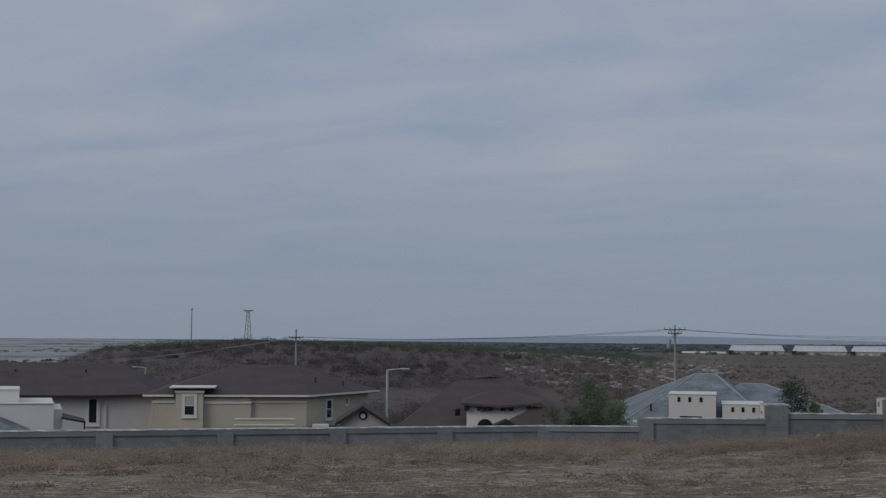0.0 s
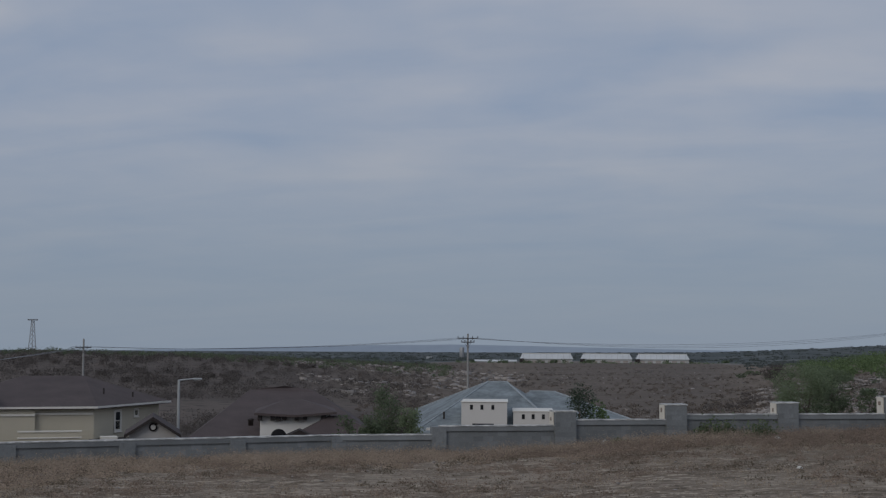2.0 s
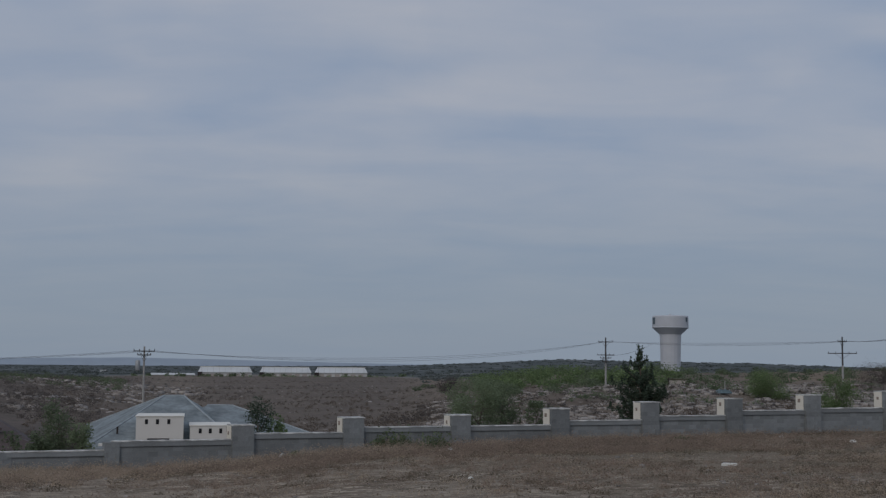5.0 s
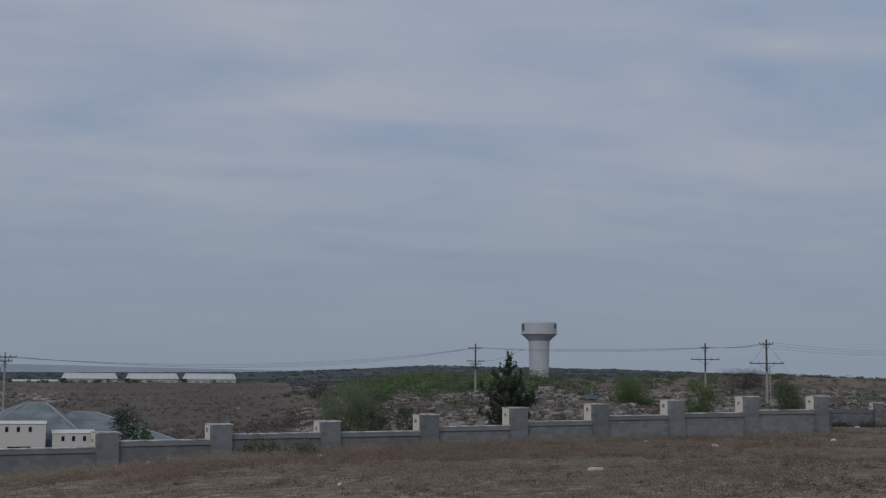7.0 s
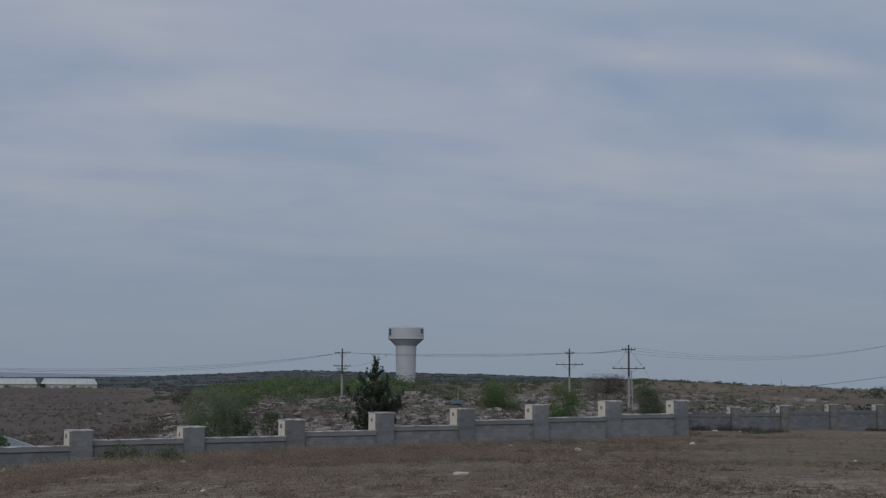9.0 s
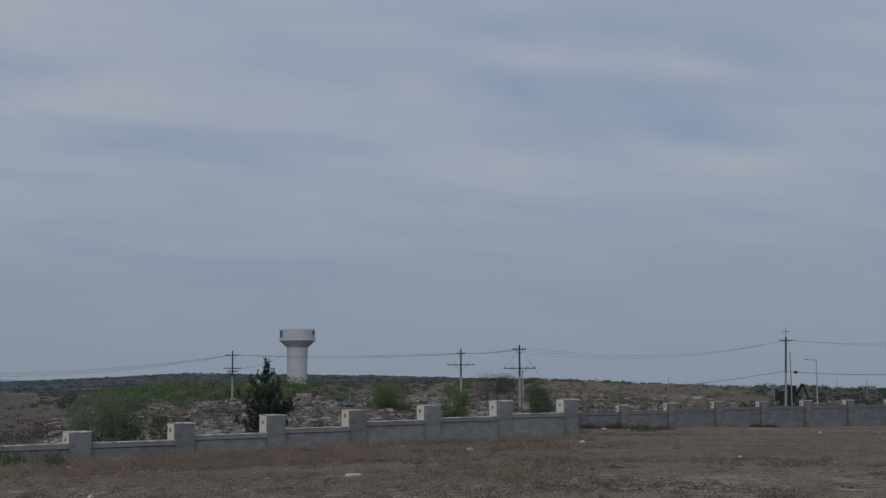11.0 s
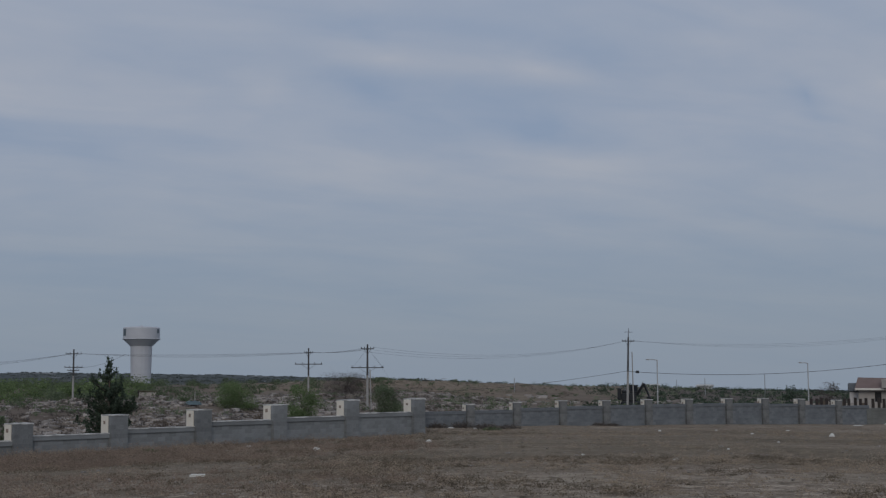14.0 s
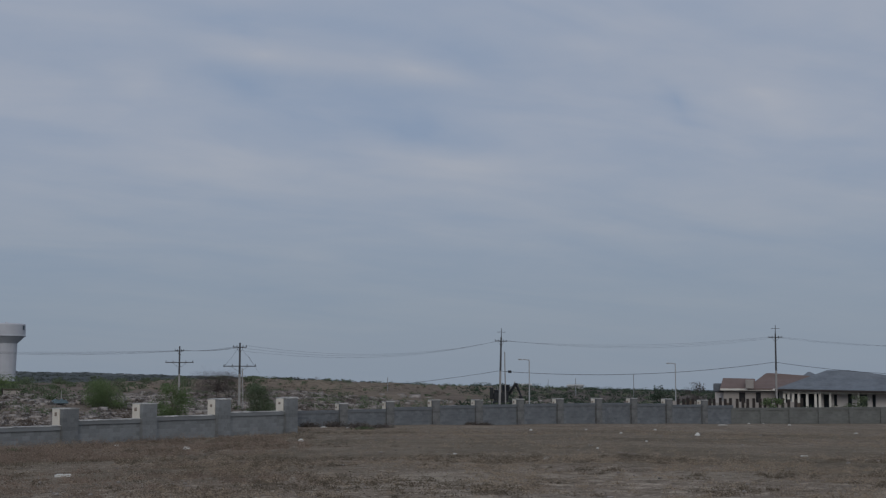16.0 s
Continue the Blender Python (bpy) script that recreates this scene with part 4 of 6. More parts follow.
def cream_house():
    h = Plot(11.4, 80, -7.0)
    t = thing("house", h.m, "cream stucco house with parapet towers and blue-grey hipped roof", "house")
    x, z = h.x, h.z
    part("wall", box(x(7.9), x(16.6), 1.5, 15, -0.8, 2.3), PALESTUCCO, t)
    part("roof", shingled(roof([(x(7.35), 1.2, z(-3.55)), (x(13.8), 0.8, z(-3.5)), (x(13.8), 16, z(-2.6, 16)), (x(7.5, 16), 16, z(-2.55, 16))], 0, [(x(10.55, 9), 9, z(-1.36, 9)), (x(11.35, 9), 9, z(-1.36, 9))],
                      [(0, 1, 5, 4), (1, 2, 5), (2, 3, 4, 5), (3, 0, 4)])), BLUEROOF, t, "blue-grey asphalt shingle hipped roof")
    part("roof", shingled(roof([(x(11.2), 3.0, z(-3.3)), (x(17.3), 3.0, z(-3.2)), (x(17.3), 17, z(-3.0, 14)), (x(11.2), 17, z(-2.4, 14))], 0, [(x(12.3, 11), 11, z(-1.74, 11)), (x(13.35, 11), 11, z(-1.76, 11))],
                      [(0, 1, 5, 4), (1, 2, 5), (2, 3, 4, 5), (3, 0, 4)])), BLUEROOF, t, "blue-grey asphalt shingle hipped roof")
    for a, b, top, slots, y in ((9.44, 11.36, -2.22, (9.86, 10.30, 10.76), 0.0), (11.62, 13.30, -2.60, (12.04, 12.45, 12.88), 0.3)):
        tw = part("tower", box(x(a, y), x(b, y), y, y + 4, -0.8, z(top, y)), PALESTUCCO, t, "square cream stucco tower")
        part("cornice", box(x(a, y) - 0.05, x(b, y) + 0.05, y - 0.05, y + 4.1, z(top, y), z(top, y) + 0.06, 0.02), TRIM, tw)
        for s in slots:
            part("slot", box(x(s, y) - 0.085, x(s, y) + 0.085, y - 0.015, y + 0.1, z(top, y) - 0.42, z(top, y) - 0.14), DARK, tw, "small dark vent slot")
    part("garage_opening", box(x(9.9), x(10.8), -0.02, 0.1, 1.2, z(-3.1)), DARK, t, "dark opening")
    e = [(x(7.35), 1.2, z(-3.55)), (x(13.8), 0.8, z(-3.5)), (x(7.5, 16), 16, z(-2.55, 16)), (x(10.55, 9), 9, z(-1.36, 9)), (x(11.35, 9), 9, z(-1.36, 9)),
         (x(17.3), 3.0, z(-3.2)), (x(12.3, 11), 11, z(-1.74, 11)), (x(13.35, 11), 11, z(-1.76, 11))]
    for a, b in ((0, 3), (3, 4), (4, 1), (2, 3), (6, 7), (7, 5)):
        part("ridge_cap", rod(e[a], e[b], 0.07, sides=6), BLUECAP, t, "paler ridge shingles")
    lamp = part("wall_lantern", box(x(13.12), x(13.28), 0.05, 0.28, z(-2.86), z(-2.62), 0.02), ROCK, t)
    part("vent", rod((x(8.6), 3.2, 2.3), (x(8.6), 3.2, 3.2), 0.06), DARKTRIM, t)


def right_houses():
    h = Plot(62.5, 186, -4.5)
    t = thing("house", h.m, "cream house with red-brown roofs and a square chimney", "house")
    x, z = h.x, h.z
    part("wall", box(x(61.12), x(64.3), 0, 10, -0.8, z(-0.46)), TANSTUCCO, t)
    part("roof", shingled(roof([(x(60.98), -0.7, z(-0.50)), (x(62.45), -0.7, z(-0.48)), (x(62.45), 10, z(-0.48)), (x(60.98), 10, z(-0.50))], 0, [(x(61.1), 2.0, z(-0.03, 2)), (x(62.4), 2.0, z(-0.06, 2))],
                      [(0, 1, 5, 4), (1, 2, 5), (2, 3, 4, 5), (3, 0, 4)]), 0.5), REDROOF, t)
    part("roof", shingled(roof([(x(62.1), -0.9, z(-0.46)), (x(64.6), -0.9, z(-0.46)), (x(65.2), 11, z(-0.2)), (x(62.1), 11, z(-0.4))], 0, [(x(62.85, 4), 4, z(0.17, 4)), (x(63.1, 4), 4, z(0.17, 4)), (x(63.75, 6), 6, z(0.03, 6)), (x(65.0, 6), 6, z(0.03, 6))],
                      [(0, 1, 7, 6, 5, 4), (1, 2, 7), (2, 3, 4, 5, 6, 7), (3, 0, 4)]), 0.5), REDROOF, t)
    part("fascia", strip((x(61.0), -0.72), (x(64.5), -0.92), z(-0.54), z(-0.46), 0.06), TRIM, t)
    ch = part("chimney", box(x(62.02), x(62.34), -1.2, 0.4, z(-0.46), z(-0.10), 0.03), TANSTUCCO, t, "square cream chimney")
    for a, b in ((61.75, 62.0), (62.42, 62.62), (63.2, 63.34)):
        part("opening", box(x(a), x(b), -0.03, 0.2, 0.3, z(-0.62)), DARK, t, "dark window opening")
    part("wing", box(x(60.76), x(61.12), 2, 8, -0.8, z(-0.62)), GREYSTUCCO, t)
    part("wing_roof", box(x(60.70), x(61.14), 1.6, 8.2, z(-0.60), z(-0.26), 0.1), SLATEROOF, t)

    h = Plot(65.6, 182, -4.5)
    t = thing("house", h.m, "white house with slate-grey hipped roof and front columns", "house")
    x, z = h.x, h.z
    part("wall", box(x(63.6), x(69.5), 1.8, 12, -0.8, z(-0.55)), GREYSTUCCO, t)
    part("roof", shingled(roof([(x(63.2), -0.6, z(-0.47)), (x(70), -0.6, z(-0.58)), (x(70), 13, z(-0.5)), (x(63.6), 13, z(-0.4))], 0, [(x(65.25, 6), 6, z(0.29, 6)), (x(66.1, 6), 6, z(0.29, 6)), (x(69, 6), 6, z(-0.1, 6))],
                      [(0, 1, 6, 5, 4), (1, 2, 6), (2, 3, 4, 5, 6), (3, 0, 4)]), 0.5), SLATEROOF, t)
    part("back_roof", shingled(roof([(x(64.0), 12, z(-0.1, 12)), (x(65.2), 12, z(-0.1, 12)), (x(65.2), 18, z(-0.1, 12)), (x(64.0), 18, z(-0.1, 12))], 0, [(x(64.5, 15), 15, z(0.22, 15)), (x(64.6, 15), 15, z(0.22, 15))],
                           [(0, 1, 5, 4), (1, 2, 5), (2, 3, 4, 5), (3, 0, 4)]), 0.5), SLATEROOF, t)
    part("fascia", strip((x(63.2), -0.62), (x(70), -0.62), (z(-0.55), z(-0.66)), (z(-0.47), z(-0.58)), 0.06), DARKTRIM, t)
    part("porch_beam", box(x(63.5), x(69.4), -0.1, 0.25, z(-0.66), z(-0.57), 0.02), TRIM, t, "white porch beam")
    for a in (65.35, 66.45, 67.9):
        part("column", box(x(a) - 0.11, x(a) + 0.11, 0.0, 0.28, -0.6, z(-0.66), 0.03), TRIM, t)
    for a, b, w0 in ((65.1, 65.3, -0.2), (65.5, 65.62, 0.8), (66.5, 66.8, 0.8), (67.0, 67.12, -0.2), (68.05, 68.45, 0.8), (68.7, 69.1, 0.8)):
        op = part("opening", box(x(a), x(b), 1.73, 1.9, w0, z(-0.70)), GLASS, t, "dark window opening")
        part("sill", box(x(a) - 0.08, x(b) + 0.08, 1.66, 1.82, w0 - 0.1, w0), TRIM, op)
    for a in (63.55, 63.72, 63.9, 64.12, 64.45, 64.78, 64.95):
        part("column", box(x(a) - 0.16, x(a) + 0.16, 0.0, 0.32, -0.6, z(-0.55), 0.03), TRIM, t)
    for a, b in ((63.6, 63.7), (63.95, 64.08), (64.2, 64.42), (64.5, 64.75), (64.82, 64.92), (66.05, 66.2), (67.6, 67.8)):
        part("opening", box(x(a), x(b), 1.74, 1.9, -0.2, z(-0.66)), GLASS, t, "dark window opening")

    # garden fence of cream panels between dark posts
    h = Plot(61.2, 165, -4.5)
    t = thing("fence", h.m, "low garden fence of cream panels between brown posts", "fence")
    a = 59.05
    while a < 64.2:
        w = random.uniform(0.16, 0.30)
        part("panel", box(h.x(a), h.x(a + w) - 0.32, -0.06, 0.06, -0.5, h.z(-1.0) + random.uniform(-0.25, 0.1), 0.02), BRUSHBROWN if random.random() < 0.35 else TANSTUCCO, t)
        part("post", box(h.x(a + w) - 0.34, h.x(a + w), -0.12, 0.12, -0.5, h.z(-0.87) + random.uniform(-0.1, 0.1), 0.02), DARKTRIM, t)
        a += w


beige_house(); grey_house(); parapet_house(); gable_shed(); brown_house(); cream_house(); right_houses()


# ---- water tower and far sheds ----
def water_tower():
    d = 690
    p = P(31.62, d, -3.6)
    t = thing("water_tower", pose(p.x, p.y, p.z, 0, 0, -31.62), "white water tower with a fluted column and flared tank", "water tower")
    z = lambda el: d * math.tan(radians(el)) + 3.6
    n = 36
    bm = bmesh.new()
    lo, hi = [], []
    for k in range(n):
        r = 4.95 + (0.07 if k % 2 else 0.0)
        a = 2 * math.pi * k / n
        lo.append(bm.verts.new((r * math.cos(a) * 0.97, r * math.sin(a) * 0.97, -1))); hi.append(bm.verts.new((r * 1.07 * math.cos(a), r * 1.07 * math.sin(a), z(1.30))))
    for k in range(n):
        bm.faces.new((lo[k], lo[(k + 1) % n], hi[(k + 1) % n], hi[k]))
    bm.faces.new(hi); bm.faces.new(lo[::-1])
    part("column", bm, TOWERWHITE, t, "white fluted steel column")
    part("collar", lathe([(5.25, z(1.28)), (5.35, z(1.30)), (5.35, z(1.33)), (5.2, z(1.34))], 48), TOWERWHITE, t)
    tank = part("tank", lathe([(5.1, z(1.30)), (8.9, z(1.60)), (9.0, z(1.64)), (8.95, z(2.06)), (8.6, z(2.10)), (4.0, z(2.125)), (0.6, z(2.13))], 64, False), TOWERWHITE, t, "white flared steel tank")
    part("flange", lathe([(8.9, z(1.585)), (9.25, z(1.60)), (9.25, z(1.625)), (8.95, z(1.64))], 64, False), TOWERWHITE, tank, "thin rim at the tank's foot")
    part("vent", lathe([(0.7, z(2.12)), (0.7, z(2.16)), (0.2, z(2.18))], 12), TOWERWHITE, tank)
    # sign shapes on the tank's flanks
    for a0, a1 in ((196, 214), (327, 338)):
        bm = bmesh.new()
        v = []
        for k in range(5):
            a = radians(a0 + (a1 - a0) * k / 4)
            r = 9.06
            v.append((bm.verts.new((r * math.cos(a), r * math.sin(a), z(1.74 if a0 < 300 else 1.84))), bm.verts.new((r * math.cos(a), r * math.sin(a), z(2.02)))))
        for (a, b), (c, e) in zip(v, v[1:]):
            bm.faces.new((a, c, e, b))
        part("sign_shape", bm, TOWERSIGN, tank, "dark emblem shape on the tank")
    part("door", box(-0.8, 0.8, -4.95, -4.7, 0.2, 2.6), SHEDSHADE, t)
    # fenced equipment at the foot
    p = P(32.0, 200, -2.6)
    e = thing("equipment_cabin", pose(p.x, p.y, terrain(32.0, 200).item() - 0.2, 0, 0, -31.9), "small brown equipment cabin beside the tower track", "cabin")
    part("wall", box(-1.5, 1.3, 0, 3, -0.3, 0.85), TANSTUCCO, e)
    part("roof", box(-1.7, 1.5, -0.2, 3.2, 0.95, 1.06, 0.03), BRUSHBROWN, e)
    for k in (-1.6, 1.4):
        part("post", box(k - 0.07, k + 0.07, -1.2, -1.06, -0.4, 1.2), DARKTRIM, e)


def sheds():
    for a0, a1 in ((11.92, 14.10), (14.46, 16.56), (16.75, 18.91)):
        az, d = (a0 + a1) / 2, 900
        p = P(az, d, d * math.tan(radians(-0.58)))
        t = thing("shed", pose(p.x, p.y, p.z, 0, 0, -az), "long white metal farm shed with a low gable roof", "shed", group="row of white sheds")
        h = d * math.tan(radians((a1 - a0) / 2))
        part("wall", box(-h, h, 0, 14, -1.5, 3.2), SHEDWHITE, t)
        part("roof", roof([(-h - 0.5, -0.8), (h + 0.5, -0.8), (h + 0.5, 14.8), (-h - 0.5, 14.8)], 3.3, [(-h + 1.2, 7, 6.6), (h - 1.2, 7, 6.6)], [(0, 1, 5, 4), (1, 2, 5), (2, 3, 4, 5), (3, 0, 4)], 0.3), SHEDWHITE, t)
        part("end_wall", box(-h - 0.6, -h + 2.4, -1.0, 14.2, -1.0, 3.4), DARKTRIM, t)
        part("ridge", box(-h + 1.0, h - 1.0, 6.7, 7.3, 6.55, 6.85, 0.05), TRIM, t, "white ridge cap")
        for k in range(9):
            cx = -h + 2 + k * (2 * h - 4) / 8
            part("rib", roof([(cx - 0.12, -0.85, 3.36), (cx + 0.12, -0.85, 3.36), (cx + 0.12, 6.9, 6.66), (cx - 0.12, 6.9, 6.66)], 0, [], [(0, 1, 2, 3)], 0.06), SHEDSHADE, t)
        for k in range(6):
            cx = -h + 4 + k * (2 * h - 8) / 5
            part("shed_door", box(cx - 1.6, cx + 1.6, -0.2, 0.1, -1.0, 2.2), TANSTUCCO, t)
    p = P(10.9, 930, 930 * math.tan(radians(-0.62)))
    t = thing("shed", pose(p.x, p.y, p.z, 0, 0, -10.9), "low pale metal shed at the end of the row", "shed", group="row of white sheds")
    part("wall", box(-15, 14, 0, 10, -1, 2.0), SHEDSHADE, t)
    part("roof", roof([(-15.4, -0.5), (14.4, -0.5), (14.4, 10.5), (-15.4, 10.5)], 2.1, [(-15, 5, 3.2), (14, 5, 3.2)], [(0, 1, 5, 4), (1, 2, 5), (2, 3, 4, 5), (3, 0, 4)], 0.2), SHEDWHITE, t)
    # scattered far buildings
    rnd = random.Random(5)
    far = [(-17.6, 2200, 9), (-16.2, 2600, 12), (-15.1, 2900, 10), (-14.2, 3100, 14), (-12.9, 3300, 12), (-17.0, 1500, 7), (-11.9, 3300, 12), (-15.6, 3200, 11), (-13.6, 3300, 9), (-17.2, 3000, 14), (8.1, 1900, 8), (55.0, 420, 4.5), (52.9, 480, 5), (30.2, 760, 8), (27.6, 1100, 4)]
    for az, d, w in far:
        z = terrain(az, d).item()
        t = thing("far_building", pose(*P(az, d, 0).xy, z, 0, 0, -az + rnd.uniform(-20, 20)), "small pale building far off on the plain", "building", group="far buildings")
        hh = w * 0.16 + 1.0
        part("wall", box(-w / 2, w / 2, 0, w * 0.5, -2, hh), SHEDWHITE, t)
        part("roof", roof([(-w / 2 - 0.3, -0.3), (w / 2 + 0.3, -0.3), (w / 2 + 0.3, w * 0.5 + 0.3), (-w / 2 - 0.3, w * 0.5 + 0.3)], hh, [(-w / 2, w * 0.25, hh + w * 0.08), (w / 2, w * 0.25, hh + w * 0.08)], [(0, 1, 5, 4), (1, 2, 5), (2, 3, 4, 5), (3, 0, 4)], 0.2), SHEDSHADE, t)


water_tower(); sheds()


# ---- poles, lamps, lines ----
def at_ground(az, d):
    return terrain(az, d).item()


def pole(az, d, top_el, arms, label, material=POLEWOOD, r=0.16, mast=0.0, lean=0.0, upper=None):
    """A utility pole. arms: (elevation in degrees, half-length, turn) for each cross-arm."""
    g = at_ground(az, d)
    top = EYE + d * math.tan(radians(top_el))
    p = P(az, d, 0)
    t = thing("utility_pole", pose(p.x, p.y, g, 0, lean, -az), label, "utility pole", group="power line poles")
    H = top - g
    r *= 0.86
    mid = H * 0.52
    part("shaft", rod((0, 0, -0.6), (0, 0, mid), r, r * 0.86), material, t)
    part("upper_shaft", rod((0, 0, mid), (0, 0, H), r * 0.86, r * 0.66), upper or material, t)
    if mast:
        part("mast", rod((0, 0, H), (0.02, 0, H + mast), 0.05, 0.03), DARKPOLE, t)
        part("mast_head", box(-0.5, 0.5, -0.03, 0.03, H + mast * 0.55, H + mast * 0.55 + 0.05), DARKPOLE, t)
    ends = []
    for el, half, yaw in arms:
        z = EYE + d * math.tan(radians(el)) - g
        a = part("crossarm", box(-half, half, -0.05, 0.05, z - 0.045, z + 0.045, 0.012), DARKPOLE, t)
        a.matrix_basis = pose(0, -0.18, 0, 0, 0, yaw)
        for k in (-0.95, -0.45, 0.45, 0.95):
            part("insulator", lathe([(0.025, 0), (0.045, 0.05), (0.025, 0.08), (0.04, 0.11), (0.012, 0.16)], 8), DARKPOLE, a).matrix_basis = pose(k * half, 0, z + 0.045)
        for s in (-1, 1):
            part("brace", rod((0, 0.05, z - 0.6), (s * half * 0.5, 0, z - 0.045), 0.016, sides=6), DARKPOLE, a)
        ends.append((z, half))
    return t


def lamp(az, d, top_el, arm, label, side=1):
    g = at_ground(az, d)
    H = EYE + d * math.tan(radians(top_el)) - g
    p = P(az, d, 0)
    t = thing("street_lamp", pose(p.x, p.y, g, 0, 0, -az), label, "street lamp", group="street lamps")
    part("post", rod((0, 0, -0.4), (0, 0, H - 0.05), 0.12 if d < 120 else 0.085, 0.09 if d < 120 else 0.06), LAMPSTEEL, t)
    part("arm", rod((0, 0, H - 0.1), (side * arm, 0, H + 0.02), 0.06, 0.045), LAMPSTEEL, t)
    head = part("lamp_head", box(side * arm - 0.1, side * (arm + 0.55), -0.14, 0.14, H - 0.06, H + 0.07, 0.04), LAMPSTEEL, t)
    part("lens", box(side * arm, side * (arm + 0.45), -0.10, 0.10, H - 0.09, H - 0.06), SHEDSHADE, head)


def lattice_mast(az, d, top_el, width, label):
    g = at_ground(az, d)
    H = EYE + d * math.tan(radians(top_el)) - g
    p = P(az, d, 0)
    t = thing("radio_mast", pose(p.x, p.y, g, 0, 0, 20), label, "mast")
    w0, w1 = width, width * 0.25
    legs = [((math.cos(a), math.sin(a))) for a in (0.3, 2.4, 4.5)]
    for c, s in legs:
        part("leg", rod((c * w0, s * w0, -0.5), (c * w1, s * w1, H), 0.13, 0.10, 6), GALV, t)
    bm = bmesh.new()
    n = 9
    for k in range(n):
        for i in range(3):
            (c, s), (c2, s2) = legs[i], legs[(i + 1) % 3]
            f, f2 = k / n, (k + 1) / n
            a, b = w0 + (w1 - w0) * f, w0 + (w1 - w0) * f2
            rod((c * a, s * a, H * f), (c2 * b, s2 * b, H * f2), 0.06, sides=5, bm=bm)
    part("bracing", bm, GALV, t)
    part("head_frame", box(-1.5, 1.5, -0.2, 0.2, H - 0.3, H + 0.1), GALV, t)


pole(9.70, 125, 0.66, [(0.47, 0.95, 0), (0.31, 0.6, 0)], "weathered timber utility pole with a transformer, behind a house", r=0.14)
pole(-6.18, 150, 0.36, [(0.0, 0.85, 20)], "weathered timber utility pole with short cross-arm on the slope")
pole(28.94, 180, 1.19, [(1.00, 1.0, 10), (0.46, 1.15, -14), (0.33, 0.75, -14), (0.20, 0.45, -14)], "grey utility pole with double cross-arms on rubble", upper=DARKPOLE, r=0.17)
pole(38.50, 150, 1.25, [(1.05, 0.45, 0), (0.58, 1.5, 0)], "grey utility pole with a wide lower cross-arm", upper=DARKPOLE, r=0.14)
pole(40.97, 135, 1.41, [(1.22, 0.65, 0), (0.43, 1.6, 0)], "grey utility pole with a wide lower cross-arm", upper=DARKPOLE, r=0.15)
pole(51.86, 170, 1.66, [(1.50, 0.75, 0)], "tall dark utility pole with mast above its cross-arm", material=POLEWOOD, upper=DARKPOLE, r=0.18, mast=1.15, lean=1.5)
pole(63.25, 178, 1.80, [(1.63, 0.85, 0)], "tall utility pole with mast, standing before the houses", upper=DARKPOLE, r=0.17, mast=1.05)
# second leg of one pole and thin posts along the track
for az, d, top, r in ((41.14, 134, 0.35, 0.07), (52.12, 171, 1.05, 0.08)):
    g = at_ground(az, d); p = P(az, d, 0)
    t = thing("stub_pole", pose(p.x, p.y, g, 0, 0, 0), "slim grey stub pole leaning beside a utility pole", "pole")
    part("shaft", rod((0, 0, -0.5), (-0.2, 0, EYE + d * math.tan(radians(top)) - g), r, r * 0.8), POLEWOOD, t)
for az, d, top in ((55.05, 240, -0.05), (57.46, 240, 0.12), (47.15, 230, -0.02), (53.9, 300, -0.1)):
    g = at_ground(az, d); p = P(az, d, 0)
    t = thing("far_post", pose(p.x, p.y, g, 0, 0, 0), "thin grey post standing far off in scrub", "post", group="far posts")
    part("shaft", rod((0, 0, -0.5), (0, 0, EYE + d * math.tan(radians(top)) - g), 0.08, 0.06, 6), GALV, t)
lamp(-2.33, 98, -1.28, 1.05, "pale steel street lamp with a straight arm beside a garage")
lamp(-12.34, 150, -1.26, 0.9, "pale steel street lamp showing above a brown roof", side=-1)
lamp(53.11, 160, 0.74, 0.75, "grey steel street lamp beside a dark excavator", side=-1)
lamp(59.18, 170, 0.58, 0.55, "slim grey street lamp beyond the far wall", side=-1)
p = P(-10.51, 420, 0)
g = at_ground(-10.51, 420)
t = thing("radio_mast", pose(p.x, p.y, g, 0, 0, 0), "slender grey steel mast on the dark hill", "mast")
part("shaft", rod((0, 0, -1), (0, 0, EYE + 420 * math.tan(radians(1.10)) - g), 0.26, 0.16, 8), GALV, t)
part("head", lathe([(0.1, 0), (0.34, 0.1), (0.34, 0.5), (0.1, 0.6)], 8), GALV, t).matrix_basis = pose(0, 0, EYE + 420 * math.tan(radians(1.10)) - g)
lattice_mast(-8.19, 420, 1.12, 1.6, "grey lattice radio mast on the dark hill")
part("transformer", lathe([(0.20, -0.45), (0.22, -0.40), (0.22, 0.36), (0.18, 0.44), (0.07, 0.5)], 14), GALV, bpy.data.objects["utility_pole"], "grey pole-mounted transformer").matrix_basis = pose(-0.55, 0, EYE + 125 * math.tan(radians(-0.12)) - at_ground(9.70, 125))


